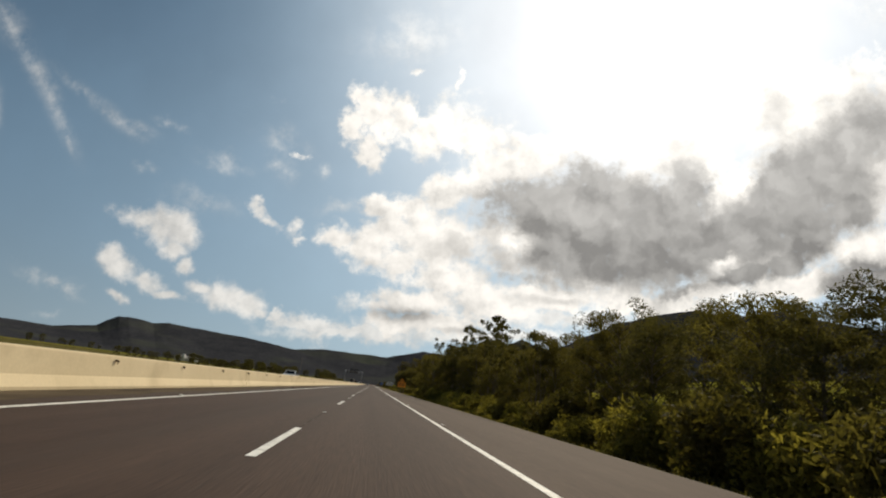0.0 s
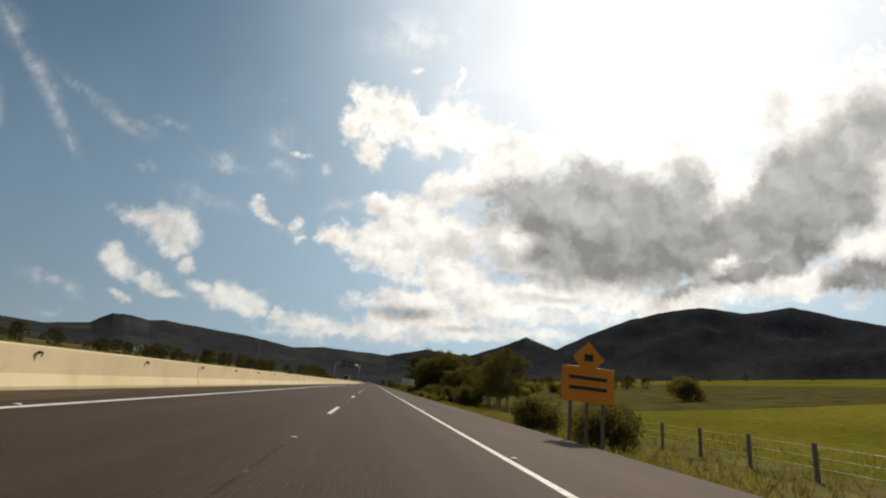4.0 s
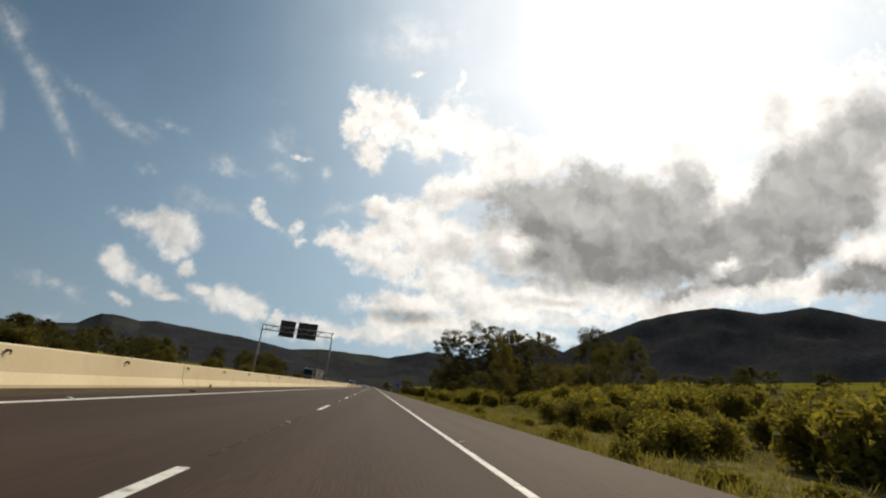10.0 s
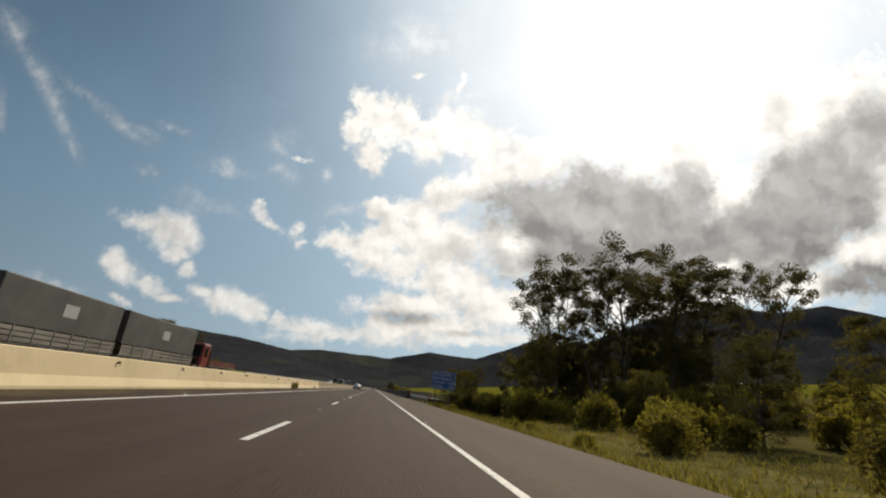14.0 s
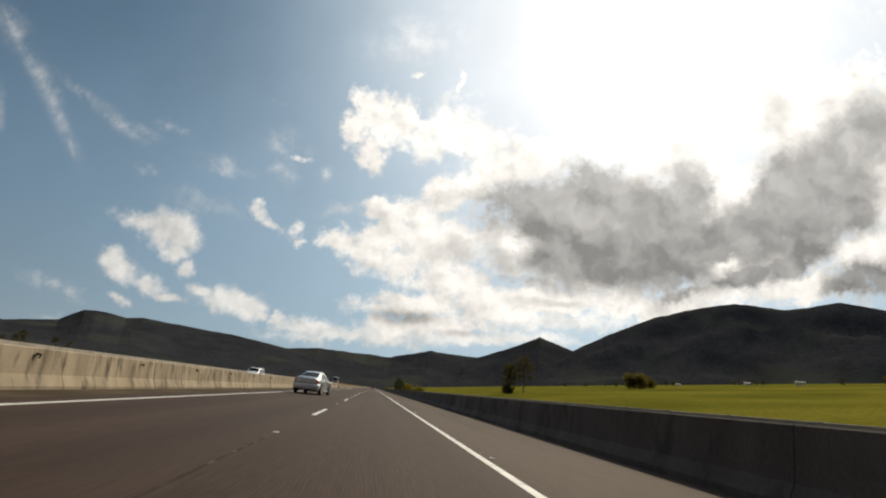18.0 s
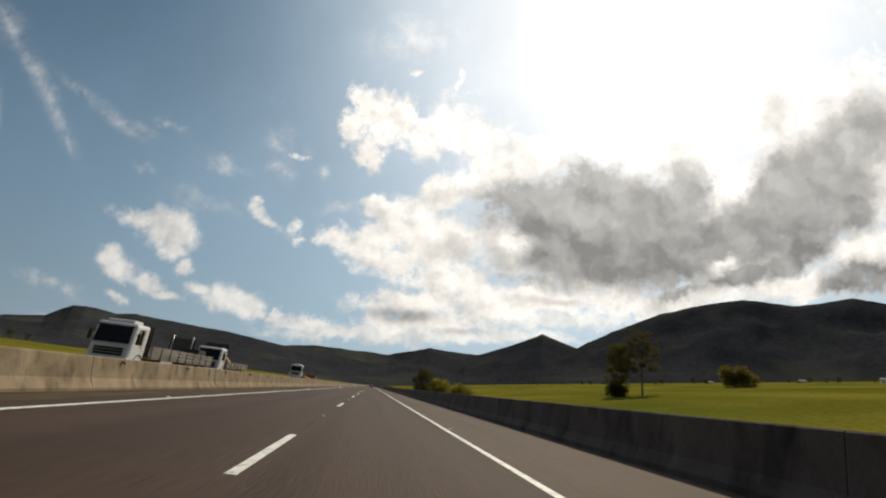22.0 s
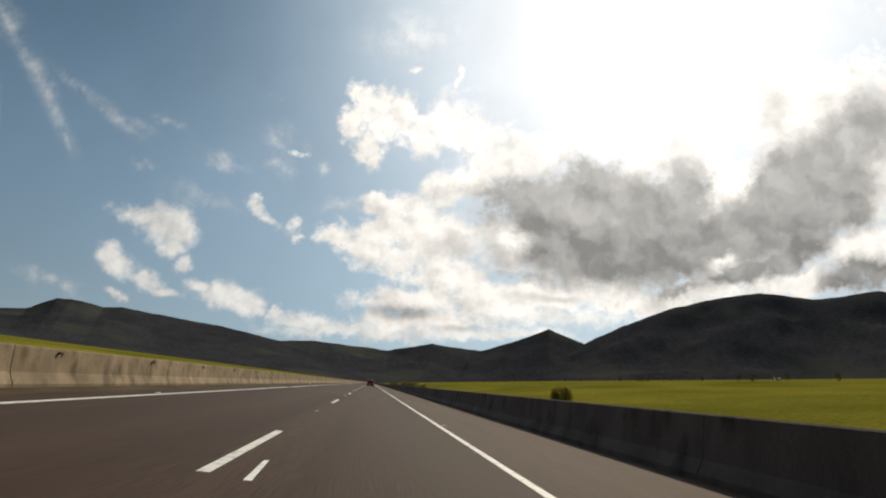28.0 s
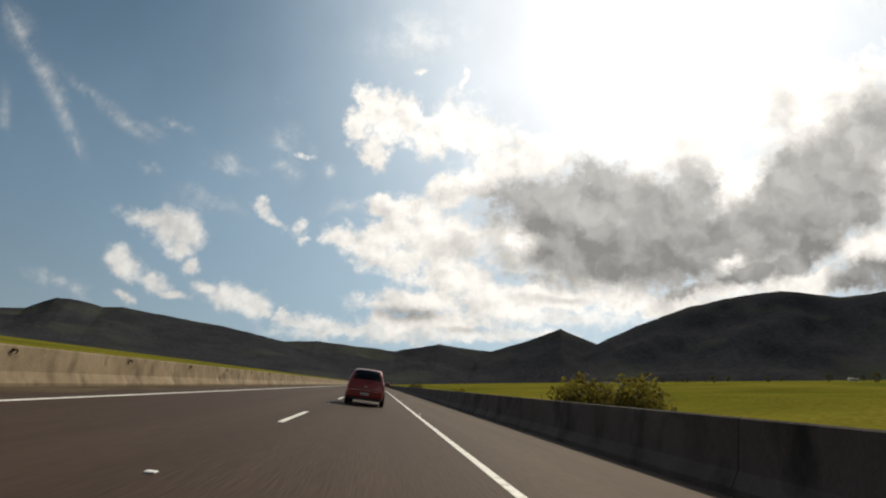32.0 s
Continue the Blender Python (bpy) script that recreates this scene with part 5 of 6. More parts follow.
def seam(h, y, side, first=1, last=4, wide=0.014):
    """A thin dark shut line lying on the skin."""
    bm = bmesh.new()
    rows = []
    for k in range(first, last + 1):
        rows.append([bm.verts.new((side * (h.section(yy)[k][0] + 0.005), yy, h.section(yy)[k][1] + 0.002)) for yy in (y - wide / 2, y + wide / 2)])
    for r0, r1 in zip(rows, rows[1:]):
        bm.faces.new((r0[0], r0[1], r1[1], r1[0]))
    return bm


def build_sedan():
    car = thing("sedan_car", pose(-4.47, 508.8, 0, 0, 0, -7.0), "silver four-door saloon driving in the inner lane", "car")
    h = Hull([-2.42, -2.37, -2.24, -2.02, -1.72, -1.0, -0.35, 0.45, 1.35, 2.0, 2.33, 2.42], [0.86, 0.97, 1.02, 1.05, 1.07, 1.36, 1.45, 1.42, 1.04, 0.90, 0.74, 0.58],
             [0.80, 0.88, 0.92, 0.94, 0.95, 0.94, 0.92, 0.90, 0.88, 0.82, 0.66, 0.52], [0.60, 0.74, 0.84, 0.895, 0.915, 0.92, 0.92, 0.92, 0.91, 0.88, 0.80, 0.66],
             [0.52, 0.64, 0.72, 0.74, 0.72, 0.62, 0.58, 0.58, 0.68, 0.70, 0.62, 0.48], [0.40, 0.34, 0.28, 0.24, 0.21, 0.19, 0.19, 0.19, 0.19, 0.22, 0.27, 0.36])
    part("body", h.skin(), SILVER, car)
    part("boot_lid", wrap(0.70, -2.20, -2.435, lambda f: ((0.0, 0.66), (0.012, 0.80), (0.02, 0.94), (-0.005, 1.0), (-0.09, 1.03)), 0.35, 0.1, 0.9), SILVER, car)
    bumper = part("rear_bumper", wrap(0.915, -1.78, -2.45, lambda f: ((-0.06, 0.24), (0.0, 0.34), (0.03, 0.46), (0.03, 0.58), (0.0, 0.655), (-0.05, 0.66)), 0.40), SILVER, car)
    part("valance", wrap(0.87, -1.95, -2.455, lambda f: ((-0.1, 0.20), (0.0, 0.22), (0.02, 0.30), (0.0, 0.315)), 0.40, 0.1, 0.9), TRIM, car)
    part("bumper_seam", wrap(0.918, -1.80, -2.452, lambda f: ((0.0, 0.655), (0.004, 0.675)), 0.40, 0.06, 0.94), TRIM, bumper)
    part("rear_window", h.lid(-1.68, -0.98, 0.95), GLASS, car)
    part("windscreen", h.lid(0.55, 1.3, 0.95), GLASS, car)
    for side in (-1, 1):
        part("side_window", h.patch(4, 5, 0.08, 0.88, (-1.30, -0.86), (-0.30, -0.30), side), GLASS, car)
        part("side_window", h.patch(4, 5, 0.08, 0.88, (-0.23, -0.23), (1.12, 0.42), side), GLASS, car)
        part("quarter_window", h.patch(4, 5, 0.08, 0.74, (-1.50, -0.98), (-1.33, -0.91), side), GLASS, car)
        a0, a1 = (0.02, 0.30) if side > 0 else (0.98, 0.70)
        part("tail_lamp", wrap(0.885, -1.80, -2.43, lambda f: ((0.012, 0.70 + 0.05 * (1 - f) ** 2), (0.02, 0.74 + 0.06 * f), (0.018, 0.76 + 0.16 * f ** 0.8), (-0.01, 0.77 + 0.22 * f ** 0.9)), 0.42, a0, a1, 14), LAMP_RED, car)
        part("headlamp", h.patch(2, 4, 0.5, 1.0, (1.95, 1.95), (2.34, 2.3), side, 0.01), LAMP_CLEAR, car)
        for y in (-1.40, 1.36):
            arch(car, side * 0.924, y, 0.375, side)
            add_wheel(car, side * 0.872, y, 0.335, 0.21, side, 10)
        for y in (-1.12, -0.26, 0.98):
            part("door_seam", seam(h, y, side), TRIM, car)
        x = side * 1.03
        part("mirror", boxed(x - 0.10, x + 0.10, 0.70, 0.84, 0.93, 1.07, 0.04), TRIM, car)
        for y in (-0.88, 0.0):
            x = side * 0.932
            part("door_handle", boxed(x - 0.016, x + 0.016, y - 0.1, y + 0.1, 0.79, 0.825, 0.008), SILVER, car)
        part("sill_trim", boxed(side * 0.905 - 0.02, side * 0.905 + 0.02, -0.97, 0.95, 0.22, 0.31, 0.012), SILVER, car)
    part("number_plate", boxed(-0.24, 0.24, -2.475, -2.458, 0.72, 0.86, 0.004), PLATE, car, "grey number plate without writing")
    part("chrome_strip", boxed(-0.46, 0.46, -2.475, -2.455, 0.895, 0.92, 0.004), CHROME, car)
    car.scale = (1.0, 1.0, 1.1)
    part("aerial", boxed(-0.02, 0.02, -0.75, -0.6, 1.43, 1.49, 0.008), TRIM, car)


def build_minivan(where, paint, label):
    car = thing("minivan_car", where, label, "car")
    h = Hull([-2.04, -2.0, -1.88, -1.66, -1.3, -0.5, 0.3, 1.0, 1.55, 1.9, 2.02], [0.72, 1.02, 1.36, 1.58, 1.63, 1.63, 1.56, 1.14, 0.98, 0.8, 0.6],
             [0.66, 0.92, 0.99, 1.0, 1.0, 0.98, 0.96, 0.96, 0.9, 0.72, 0.52], [0.78, 0.82, 0.84, 0.85, 0.85, 0.85, 0.85, 0.84, 0.82, 0.76, 0.66],
             [0.74, 0.74, 0.70, 0.66, 0.63, 0.62, 0.62, 0.68, 0.70, 0.62, 0.5], [0.4, 0.33, 0.28, 0.24, 0.22, 0.22, 0.22, 0.22, 0.22, 0.27, 0.36])
    part("body", h.skin(), paint, car)
    part("rear_window", h.lid(-1.965, -1.68, 0.90, 0.012), GLASS, car)
    part("windscreen", h.lid(0.35, 0.95, 0.93), GLASS, car)
    for side in (-1, 1):
        part("side_window", h.patch(4, 5, 0.10, 0.88, (-1.62, -1.52), (-0.75, -0.75), side), GLASS, car)
        part("side_window", h.patch(4, 5, 0.10, 0.88, (-0.66, -0.66), (0.12, 0.12), side), GLASS, car)
        part("side_window", h.patch(4, 5, 0.10, 0.88, (0.20, 0.20), (0.95, 0.42), side), GLASS, car)
        part("tail_lamp", h.patch(4, 5, 0.12, 0.92, (-1.97, -1.84), (-1.80, -1.70), side, 0.012), LAMP_CLEAR, car, "tall clear tail lamp beside the rear window")
        part("headlamp", h.patch(2, 4, 0.5, 1.0, (1.6, 1.6), (1.96, 1.93), side, 0.01), LAMP_CLEAR, car)
        for y in (-1.30, 1.31):
            arch(car, side * 0.858, y, 0.37, side)
            add_wheel(car, side * 0.812, y, 0.31, 0.19, side, 10)
        x = side * 0.98
        part("mirror", boxed(x - 0.09, x + 0.09, 0.62, 0.75, 1.0, 1.14, 0.03), paint, car)
        for y in (-0.72, 0.3):
            part("door_handle", boxed(side * 0.868 - 0.012, side * 0.868 + 0.012, y - 0.08, y + 0.08, 0.84, 0.87, 0.006), paint, car)
    part("rear_bumper", boxed(-0.80, 0.80, -2.12, -1.95, 0.36, 0.66, 0.06), paint, car)
    part("bumper_strip", boxed(-0.66, 0.66, -2.145, -2.11, 0.665, 0.69, 0.006), CHROME, car)
    part("number_plate", boxed(-0.2, 0.2, -2.14, -2.118, 0.46, 0.58, 0.004), PLATE, car, "grey number plate without writing")
    part("valance", boxed(-0.72, 0.72, -2.08, -1.9, 0.26, 0.37, 0.03), TRIM, car)
    part("badge", boxed(-0.09, 0.09, -2.062, -2.045, 0.84, 0.875, 0.004), CHROME, car)
    part("wiper", tubed((0, -2.03, 1.03), (0.35, -1.99, 1.12), 0.012, 0.008, 6), TRIM, car)


def build_pickup():
    t = thing("pickup_truck", pose(-12.6, 75.0, -0.02, 0, 0, 180), "white single-cab pickup with an empty open bed heading the other way", "car")
    body = bmesh.new()
    prof = [(2.5, 0.42), (2.55, 0.78), (2.4, 0.96), (1.25, 1.06), (-0.3, 1.06), (-2.5, 1.06), (-2.55, 0.50), (-2.4, 0.36), (2.3, 0.34)]
    rings = [[body.verts.new((x * (0.97 if z > 1.0 else 1.0), y, z)) for y, z in prof] for x in (-0.86, 0.86)]
    for k in range(len(prof)):
        if k != 4:
            body.faces.new((rings[0][k], rings[0][(k + 1) % len(prof)], rings[1][(k + 1) % len(prof)], rings[1][k]))
    body.faces.new(rings[0][::-1])
    body.faces.new(rings[1])
    part("body", body, TRUCK_WHITE, t)
    cab = bmesh.new()
    low = [(1.25, 0.84), (-0.32, 0.84)]
    top = [(0.52, 0.70), (-0.22, 0.70)]
    ring = [[cab.verts.new((sx * w, y, z)) for (y, w), z in zip(pair, (1.06, 1.06) if pair is low else (1.66, 1.66))] for pair in (low, top) for sx in (-1, 1)]
    bl, br, tl, tr = ring
    for f in ((bl[0], br[0], tr[0], tl[0]), (bl[1], tl[1], tr[1], br[1]), (tl[0], tr[0], tr[1], tl[1]), (bl[0], tl[0], tl[1], bl[1]), (br[0], br[1], tr[1], tr[0])):
        cab.faces.new(f)
    c = part("cab", cab, TRUCK_WHITE, t)
    for name, pts in (("windscreen", ((-0.72, 1.16, 1.15), (0.72, 1.16, 1.15), (0.62, 0.62, 1.60), (-0.62, 0.62, 1.60))), ("rear_window", ((-0.66, -0.325, 1.14), (-0.6, -0.245, 1.58), (0.6, -0.245, 1.58), (0.66, -0.325, 1.14)))):
        g = bmesh.new()
        g.faces.new([g.verts.new((x, y + (0.02 if name == "windscreen" else -0.02), z)) for x, y, z in pts])
        part(name, g, GLASS, c)
    for side in (-1, 1):
        g = bmesh.new()
        g.faces.new([g.verts.new((side * x, y, z)) for x, y, z in ((0.845, 1.0, 1.12), (0.845, -0.24, 1.12), (0.722, -0.18, 1.60), (0.722, 0.5, 1.60))])
        part("side_window", g, GLASS, c)
        part("mirror", boxed(side * 0.98 - 0.1, side * 0.98 + 0.1, 0.86, 0.98, 1.08, 1.24, 0.03), TRIM, c)
        part("bed_side", boxed(side * 0.83 - 0.04, side * 0.83 + 0.04, -2.5, -0.42, 1.0, 1.14, 0.02), TRUCK_WHITE, t)
        part("headlamp", boxed(side * 0.62 - 0.16, side * 0.62 + 0.16, 2.5, 2.57, 0.66, 0.82, 0.03), LAMP_CLEAR, t)
        for y in (-1.5, 1.55):
            add_wheel(t, side * 0.80, y, 0.33, 0.2, side, 8)
    part("tailgate", boxed(-0.8, 0.8, -2.56, -2.5, 0.6, 1.14, 0.02), TRUCK_WHITE, t)
    part("bumper", boxed(-0.85, 0.85, 2.5, 2.62, 0.38, 0.58, 0.04), TRIM, t)


def wheel_guard(x, y, r):
    bm = bmesh.new()
    rows = []
    for a in np.linspace(0.1, math.pi - 0.1, 12):
        rows.append([bm.verts.new((x + dx, y + rr * math.cos(a), 0.5 + rr * math.sin(a))) for dx, rr in ((-0.19, r), (0.19, r), (0.19, r - 0.05), (-0.19, r - 0.05))])
    for r0, r1 in zip(rows, rows[1:]):
        for k in range(4):
            bm.faces.new((r0[k], r0[(k + 1) % 4], r1[(k + 1) % 4], r1[k]))
    return bm


def add_cab(t, paint, w=2.4, y0=0.0, length=2.0, z0=0.55, z1=3.0, lettered=False):
    """A forward-control lorry cab with its nose at y0, running towards -y behind it."""
    bm = boxed(-w / 2, w / 2, y0 - length, y0, z0, z1, 0.17)
    for v in bm.verts:
        if v.co.y > y0 - 0.3 and v.co.z > z0 + (z1 - z0) * 0.5:
            v.co.y -= 0.22 * (v.co.z - z0 - (z1 - z0) * 0.5) / (z1 - z0) * 2
    cab = part("cab", bm, paint, t)
    zm = z0 + (z1 - z0) * 0.47
    ws = bmesh.new()
    a, b = w / 2 - 0.14, w / 2 - 0.2
    pts = [(-a, y0 + 0.012, zm), (a, y0 + 0.012, zm), (b, y0 - 0.16, z1 - 0.28), (-b, y0 - 0.16, z1 - 0.28)]
    ws.faces.new([ws.verts.new(p) for p in pts])
    part("windscreen", ws, GLASS, cab)
    for side in (-1, 1):
        x = side * (w / 2 + 0.006)
        win = bmesh.new()
        pts = [(x, y0 - 0.45, zm), (x, y0 - 1.3, zm), (x, y0 - 1.3, z1 - 0.3), (x, y0 - 0.62, z1 - 0.3)]
        win.faces.new([win.verts.new(p) for p in pts])
        part("side_window", win, GLASS, cab)
        part("mirror", boxed(side * (w / 2 + 0.22) - 0.09, side * (w / 2 + 0.22) + 0.09, y0 - 0.25, y0 - 0.15, zm + 0.05, zm + 0.65, 0.03), TRIM, cab)
        part("mirror_arm", tubed((side * w / 2, y0 - 0.3, zm + 0.6), (side * (w / 2 + 0.22), y0 - 0.2, zm + 0.6), 0.02, 0.02, 6), TRIM, cab)
        part("headlamp", boxed(side * (w / 2 - 0.32) - 0.17, side * (w / 2 - 0.32) + 0.17, y0 + 0.05, y0 + 0.11, z0 + 0.05, z0 + 0.24, 0.02), LAMP_CLEAR, cab)
        part("door_handle", boxed(side * (w / 2 + 0.02) - 0.012, side * (w / 2 + 0.02) + 0.012, y0 - 1.28, y0 - 1.1, zm - 0.14, zm - 0.09, 0.006), TRIM, cab)
        part("door_seam", boxed(x - 0.004, x + 0.004, y0 - 1.42, y0 - 1.40, z0 + 0.1, z1 - 0.25), TRIM, cab)
        part("mudguard", wheel_guard(side * (w / 2 - 0.16), y0 - 1.3, 0.66), TRIM, t)
        part("step", boxed(side * (w / 2 - 0.08) - 0.1, side * (w / 2 - 0.08) + 0.1, y0 - 0.95, y0 - 0.35, z0 - 0.16, z0 - 0.04, 0.02), TRIM, cab)
        part("window_pillar", boxed(side * (w / 2 + 0.009) - 0.006, side * (w / 2 + 0.009) + 0.006, y0 - 0.80, y0 - 0.75, zm, z1 - 0.3), paint, cab)
        part("wiper", tubed((side * 0.1, y0 + 0.03, zm + 0.03), (side * 0.62, y0 - 0.02, zm + 0.26), 0.012, 0.01, 5), TRIM, cab)
        if lettered:
            for k, (a, b) in enumerate(((-1.3, -0.62), (-1.2, -0.72))):
                part("text_bar", boxed(x - 0.004 + side * 0.004, x + 0.004 + side * 0.004, y0 + a, y0 + b, zm - 0.24 - 0.13 * k, zm - 0.16 - 0.13 * k), PLATE, cab, "dark illegible lettering on the cab door")
    for k in range(3):
        part("grille_bar", boxed(-w / 2 + 0.35, w / 2 - 0.35, y0 + 0.004, y0 + 0.03, z0 + 0.36 + k * 0.17, z0 + 0.50 + k * 0.17, 0.01), TRIM, cab)
    part("bumper", boxed(-w / 2 - 0.02, w / 2 + 0.02, y0 - 0.3, y0 + 0.08, z0 - 0.12, z0 + 0.28, 0.05), paint, t)
    part("sun_visor", boxed(-w / 2 + 0.12, w / 2 - 0.12, y0 - 0.28, y0 - 0.02, z1 - 0.27, z1 - 0.19, 0.02), TRIM, cab)
    return cab


def axle(t, y, w, r=0.5, spokes=8):
    for side in (-1, 1):
        add_wheel(t, side * (w / 2 - 0.16), y, r, 0.3, side, spokes)


def build_grey_truck():
    t = thing("lorry", pose(-16.2, 382.5, -0.02, 0, 0, 180), "grey lorry with two curtain-sided trailers heading the other way", "truck")
    add_cab(t, TRUCK_GREY, 2.45, 0.0, 2.1, 0.6, 3.4)
    for x in (-0.6, 0.6):
        part("roof_lamp", boxed(x - 0.12, x + 0.12, -0.6, -0.4, 3.4, 3.52, 0.03), LAMP_CLEAR, t)
    part("air_horn", tubed((-0.2, -0.9, 3.44), (-0.2, -0.2, 3.44), 0.03, 0.07, 8), CHROME, t)
    part("chassis", boxed(-0.45, 0.45, -25.4, -0.5, 0.75, 1.0, 0.02), TRIM, t)
    part("fuel_tank", boxed(-1.2, -0.6, -4.6, -2.9, 0.5, 1.05, 0.1), ALLOY, t)
    for y in (-1.3, -5.0, -6.2, -11.5, -12.7, -17.8, -22.6, -23.8, -25.0):
        axle(t, y, 2.45)
    for y0, y1 in ((-13.6, -4.3), (-25.6, -14.3)):
        tr = part("trailer_box", boxed(-1.25, 1.25, y0, y1, 1.75, 3.75, 0.05), TARP, t, "dark grey tarpaulin trailer body")
        for side in (-1, 1):
            for k in range(3):
                part("side_board", boxed(side * 1.275 - 0.02, side * 1.275 + 0.02, y0 + 0.05, y1 - 0.05, 1.1 + 0.22 * k, 1.28 + 0.22 * k, 0.01), PLANK, t)
            n = int((y1 - y0) / 1.3)
            for k in range(n + 1):
                y = y0 + 0.06 + (y1 - y0 - 0.12) * k / n
                part("stake", boxed(side * 1.3 - 0.02, side * 1.3 + 0.02, y - 0.04, y + 0.04, 1.05, 1.8, 0.01), TRUCK_GREY, t)
            part("emblem", boxed(side * 1.256 - 0.006, side * 1.256 + 0.006, (y0 + y1) / 2 - 0.6, (y0 + y1) / 2 + 0.5, 2.5, 3.1, 0.003), PLATE, tr, "pale printed emblem on the tarpaulin")
        part("deck", boxed(-1.25, 1.25, y0, y1, 0.98, 1.12, 0.02), TRUCK_GREY, t)


def build_flatbeds():
    t = thing("flatbed_lorry", pose(-16.2, 608.0, -0.02, 0, 0, 180), "white lorry with a low plank-sided flatbed", "truck")
    add_cab(t, TRUCK_WHITE, 2.35, 0.0, 2.0, 0.6, 2.95)
    part("exhaust", tubed((0.9, -2.2, 0.9), (0.9, -2.2, 3.3), 0.07, 0.07, 10), TRIM, t)
    part("headboard", boxed(-1.2, 1.2, -2.55, -2.45, 1.1, 3.0, 0.02), TRIM, t)
    part("roof_fairing", boxed(-0.8, 0.8, -1.6, -0.5, 2.95, 3.15, 0.08), TRUCK_WHITE, t)
    part("chassis", boxed(-0.45, 0.45, -14.5, -0.5, 0.7, 0.95, 0.02), TRIM, t)
    part("deck", boxed(-1.22, 1.22, -15.0, -2.6, 0.98, 1.12, 0.02), PLANK, t)
    for side in (-1, 1):
        for k in range(3):
            part("side_board", boxed(side * 1.23 - 0.02, side * 1.23 + 0.02, -15.0, -2.6, 1.14 + 0.23 * k, 1.34 + 0.23 * k, 0.01), PLANK, t)
        for k in range(9):
            y = -14.9 + 1.52 * k
            part("stake", boxed(side * 1.26 - 0.02, side * 1.26 + 0.02, y - 0.04, y + 0.04, 1.0, 1.85, 0.01), TRIM, t)
        part("tool_box", boxed(side * 1.0 - 0.2, side * 1.0 + 0.2, -6.6, -4.6, 0.5, 0.95, 0.03), PLATE, t)
    part("load_crate", boxed(-0.8, 0.8, -14.2, -12.4, 1.12, 2.2, 0.02), TRIM, t)
    for y in (-1.3, -9.5, -12.2, -13.4):
        axle(t, y, 2.35)

    t = thing("flatbed_lorry", pose(-16.2, 625.4, -0.02, 0, 0, 180), "white lorry carrying yellow timber on an open bed", "truck")
    add_cab(t, TRUCK_WHITE, 2.3, 0.0, 1.8, 0.6, 2.8)
    part("headboard", boxed(-1.1, 1.1, -2.1, -2.0, 1.0, 3.3, 0.02), TRIM, t)
    part("chassis", boxed(-0.4, 0.4, -10.3, -0.5, 0.7, 0.95, 0.02), TRIM, t)
    part("deck", boxed(-1.18, 1.18, -10.6, -2.15, 0.98, 1.12, 0.02), PLANK, t)
    for side in (-1, 1):
        for k in range(2):
            part("side_board", boxed(side * 1.19 - 0.02, side * 1.19 + 0.02, -10.6, -2.15, 1.14 + 0.24 * k, 1.35 + 0.24 * k, 0.01), PLANK, t)
        for k in range(7):
            y = -10.5 + 1.37 * k
            part("stake", boxed(side * 1.22 - 0.02, side * 1.22 + 0.02, y - 0.04, y + 0.04, 1.0, 1.65, 0.01), TRIM, t)
    for k in range(5):
        bm = boxed(-0.95 + 0.4 * k, -0.62 + 0.4 * k, -5.6, -2.2, 0.0, 0.22, 0.02)
        bmesh.ops.rotate(bm, cent=(0, -2.2, 0), matrix=Matrix.Rotation(radians(14), 3, "X"), verts=bm.verts)
        bmesh.ops.translate(bm, vec=(0, 0, 2.0), verts=bm.verts)
        part("timber", bm, YELLOW_LOAD, t)
    for y in (-1.25, -7.5, -8.8):
        axle(t, y, 2.3)

    t = thing("low_loader", pose(-16.2, 679.3, -0.02, 0, 0, 180), "white tractor unit pulling a red low-loader trailer", "truck")
    add_cab(t, TRUCK_WHITE, 2.4, 0.0, 2.1, 1.0, 3.3, True)
    part("roof_fairing", boxed(-0.7, 0.7, -1.5, -0.6, 3.3, 3.5, 0.08), TRUCK_WHITE, t)
    part("chassis", boxed(-0.45, 0.45, -6.0, -0.5, 0.7, 0.98, 0.02), TRIM, t)
    for x in (-0.55, 0.55):
        bm = bmesh.new()
        v, f = [(x - 0.09, -9.2, 1.05), (x + 0.09, -9.2, 1.05), (x + 0.09, -9.2, 1.30), (x - 0.09, -9.2, 1.30), (x - 0.09, -5.8, 1.30), (x + 0.09, -5.8, 1.30), (x + 0.09, -5.8, 1.85), (x - 0.09, -5.8, 1.85),
                (x - 0.09, -3.0, 1.45), (x + 0.09, -3.0, 1.45), (x + 0.09, -3.0, 1.62), (x - 0.09, -3.0, 1.62)], []
        for o in (0, 4):
            f += [(o, o + 1, o + 5, o + 4), (o + 1, o + 2, o + 6, o + 5), (o + 2, o + 3, o + 7, o + 6), (o + 3, o, o + 4, o + 7)]
        part("gooseneck", mesh_from("gooseneck", v, f + [(3, 2, 1, 0), (8, 9, 10, 11)], TRUCK_RED), None, t)
    part("cross_beam", boxed(-0.7, 0.7, -5.9, -5.7, 1.35, 1.6, 0.03), TRIM, t)
    part("winch", tubed((-0.5, -7.3, 1.6), (0.5, -7.3, 1.6), 0.22, 0.22, 14), TRIM, t)
    part("deck", boxed(-1.25, 1.25, -31.0, -8.6, 0.80, 1.05, 0.03), TRUCK_RED, t)
    for k, (y0, y1, z) in enumerate(((-11.4, -9.4, 1.32), (-14.6, -12.0, 1.2), (-19.0, -15.2, 1.16))):
        part("timber", boxed(-0.85 + 0.1 * k, 0.8, y0, y1, 1.05, z, 0.04), YELLOW_LOAD, t)
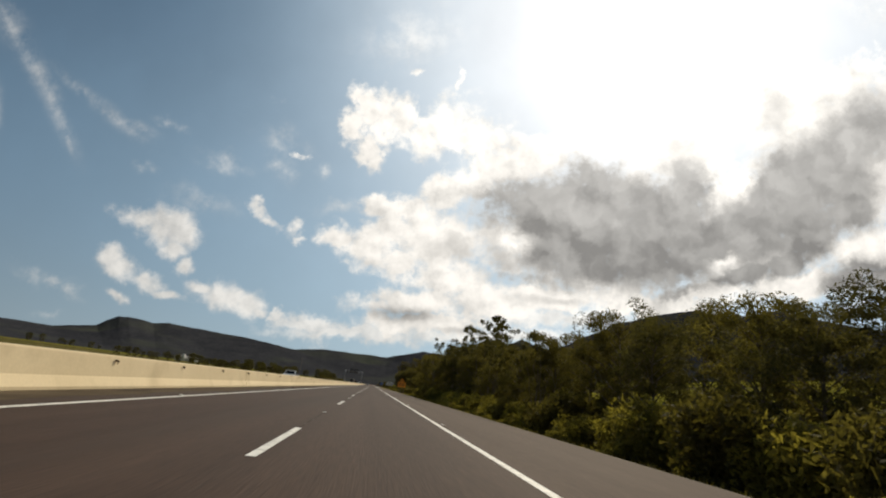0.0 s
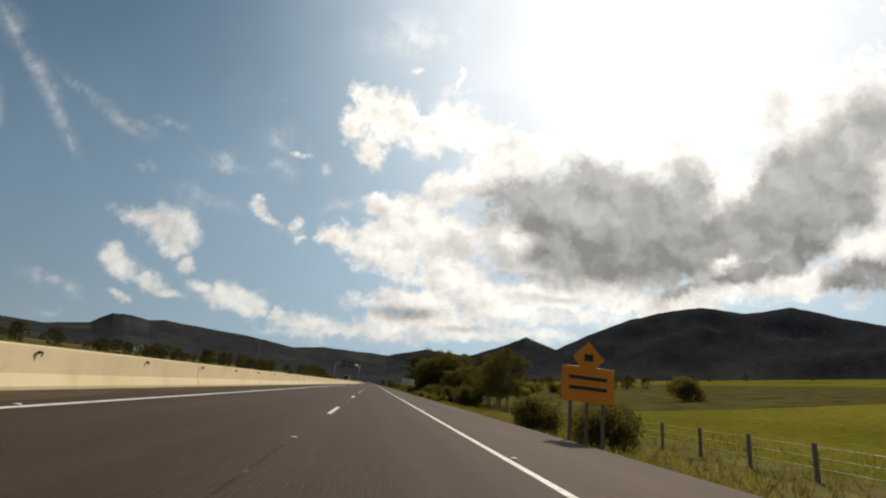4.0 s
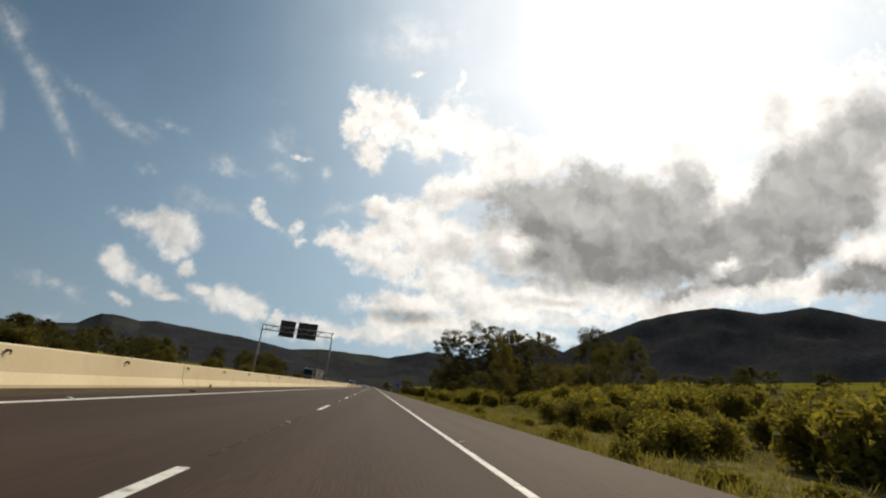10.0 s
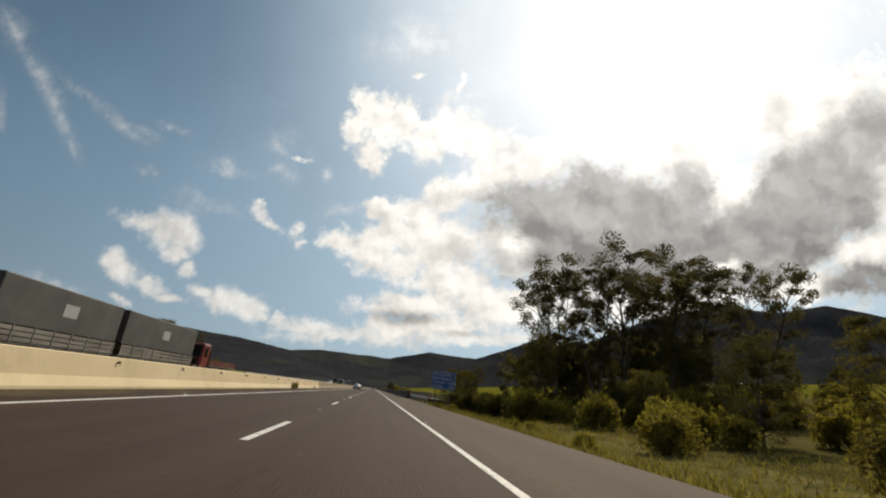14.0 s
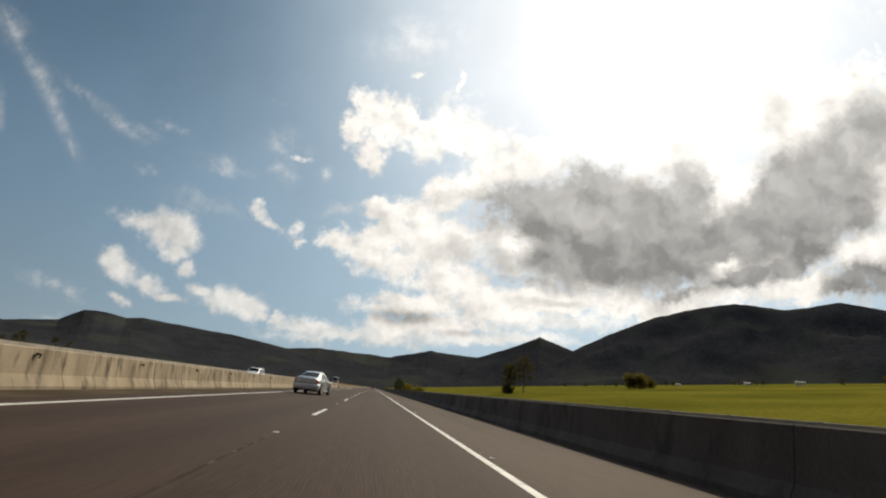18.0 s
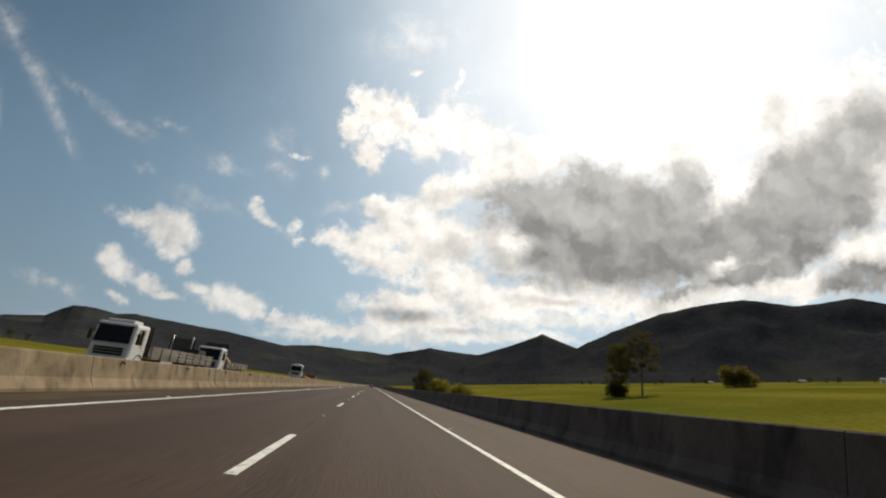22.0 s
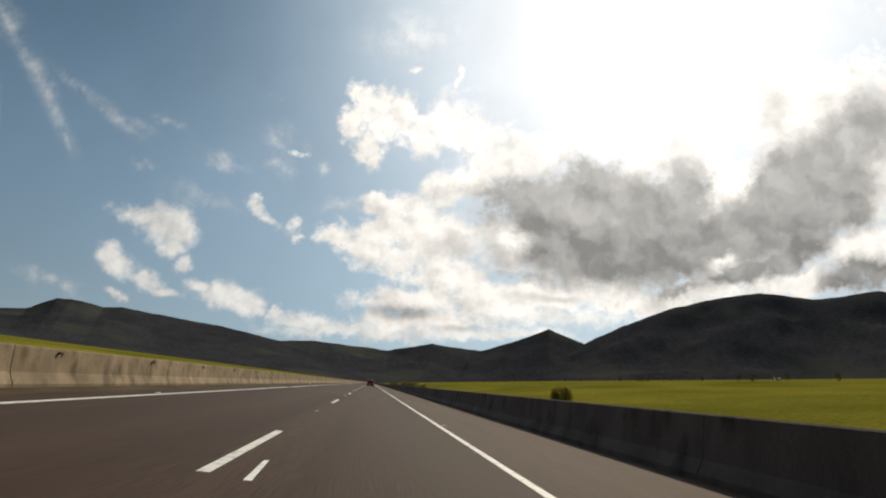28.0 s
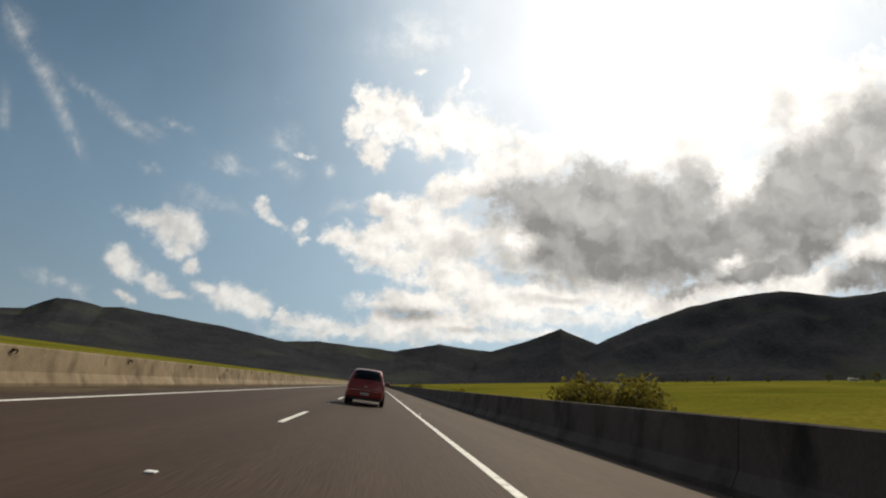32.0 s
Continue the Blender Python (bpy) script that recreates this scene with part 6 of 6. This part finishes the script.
    part("ramp", boxed(-1.1, 1.1, -31.0, -26.5, 1.05, 1.75, 0.04), TRUCK_RED, t)
    for x in (-1.1, 1.1):
        for y in (-30.8, -26.0):
            part("stake", boxed(x - 0.05, x + 0.05, y - 0.05, y + 0.05, 1.1, 2.6, 0.01), TRUCK_RED, t)
    for y in (-1.3, -4.4, -5.6, -23.0, -24.2, -25.4):
        axle(t, y, 2.4)



def build_red_lorry():
    t = thing("flatbed_lorry", pose(-16.0, 410.0, -0.02, 0, 0, 180), "dark red lorry with a low wooden flatbed", "truck")
    add_cab(t, CAB_RED, 2.35, 0.0, 1.9, 0.85, 3.0)
    part("step", boxed(-1.15, 1.15, -1.9, -0.2, 0.55, 0.85, 0.04), TRIM, t)
    part("headboard", boxed(-1.15, 1.15, -2.3, -2.2, 1.1, 2.5, 0.02), TRIM, t)
    part("chassis", boxed(-0.42, 0.42, -10.2, -0.5, 0.7, 0.98, 0.02), TRIM, t)
    part("deck", boxed(-1.2, 1.2, -10.4, -2.4, 1.08, 1.2, 0.02), PLANK, t)
    for side in (-1, 1):
        for k in range(2):
            part("side_board", boxed(side * 1.21 - 0.02, side * 1.21 + 0.02, -10.4, -2.4, 1.22 + 0.22 * k, 1.41 + 0.22 * k, 0.01), TRUCK_RED, t)
        for k in range(7):
            y = -10.3 + 1.3 * k
            part("stake", boxed(side * 1.24 - 0.02, side * 1.24 + 0.02, y - 0.04, y + 0.04, 1.05, 1.7, 0.01), TRIM, t)
        part("tool_box", boxed(side * 0.95 - 0.22, side * 0.95 + 0.22, -5.2, -3.6, 0.5, 1.0, 0.03), TRIM, t)
    for y in (-1.25, -7.6, -8.9):
        axle(t, y, 2.35)


build_red_lorry()
build_sedan()
build_minivan(pose(-0.20, 868.0, 0, 0, 0, -1.5), RED, "red compact people carrier seen from behind")
build_minivan(pose(-14.6, 533.0, -0.02, 0, 0, 180), TRUCK_WHITE, "white compact car driving on the opposite carriageway")
build_pickup()
build_grey_truck()
build_flatbeds()

# ---- farm buildings ----
PLASTER = surface("white_plaster", (0.62, 0.60, 0.55), (0.75, 0.73, 0.68), 0.8, 0.9, 0.2, 15.0, own=True, stain=(0.4, 0.36, 0.3), stain_scale=0.6)
ROOF_TILE = surface("roof_tile", (0.28, 0.26, 0.24), (0.42, 0.40, 0.37), 2.0, 0.85, 0.4, 12.0, own=True)


def farmhouse(x, y, w, d, h, turn=0.0):
    t = thing("farmhouse", pose(x, y, ground_height(x, y), 0, 0, turn), "low white farmhouse with a grey pitched roof in the fields", "house", "distant farmhouses")
    wall = part("wall", boxed(-w / 2, w / 2, -d / 2, d / 2, -0.6, h, 0.02), PLASTER, t)
    bm = bmesh.new()
    v = [bm.verts.new(p) for p in ((-w / 2 - 0.5, -d / 2 - 0.5, h - 0.1), (w / 2 + 0.5, -d / 2 - 0.5, h - 0.1), (w / 2 + 0.5, d / 2 + 0.5, h - 0.1), (-w / 2 - 0.5, d / 2 + 0.5, h - 0.1), (-w / 2 - 0.5, 0, h + d * 0.28), (w / 2 + 0.5, 0, h + d * 0.28))]
    for f in ((0, 1, 5, 4), (2, 3, 4, 5), (0, 4, 3), (1, 2, 5), (3, 2, 1, 0)):
        bm.faces.new([v[i] for i in f])
    part("roof", bm, ROOF_TILE, t)
    for k in range(3):
        cx = -w / 2 + w * (k + 0.5) / 3
        win = part("window" if k != 1 else "door", boxed(cx - 0.5, cx + 0.5, -d / 2 - 0.03, -d / 2 + 0.02, 0.05 if k == 1 else 0.9, 2.1, 0.01), GLASS if k != 1 else WOOD, t)
        if k != 1:
            part("sill", boxed(cx - 0.6, cx + 0.6, -d / 2 - 0.1, -d / 2 - 0.02, 0.8, 0.88, 0.01), PLASTER, win)


farmhouse(-222.0, 606.0, 24.0, 10.0, 3.0, 15)
silo = thing("silo", pose(-212.0, 568.0, ground_height(-212.0, 568.0)), "slim white farm silo with a conical cap", "silo")
part("drum", tubed((0, 0, -0.5), (0, 0, 7.4), 1.9, 1.9, 20), PLASTER, silo)
part("cap", tubed((0, 0, 7.4), (0, 0, 8.6), 2.05, 0.25, 20), ROOF_TILE, silo)
farmhouse(520.0, 1000.0, 10.0, 6.0, 2.5, -40)
farmhouse(600.0, 1180.0, 9.0, 6.0, 2.5, -30)
farmhouse(640.0, 1420.0, 10.0, 6.0, 2.5, -35)
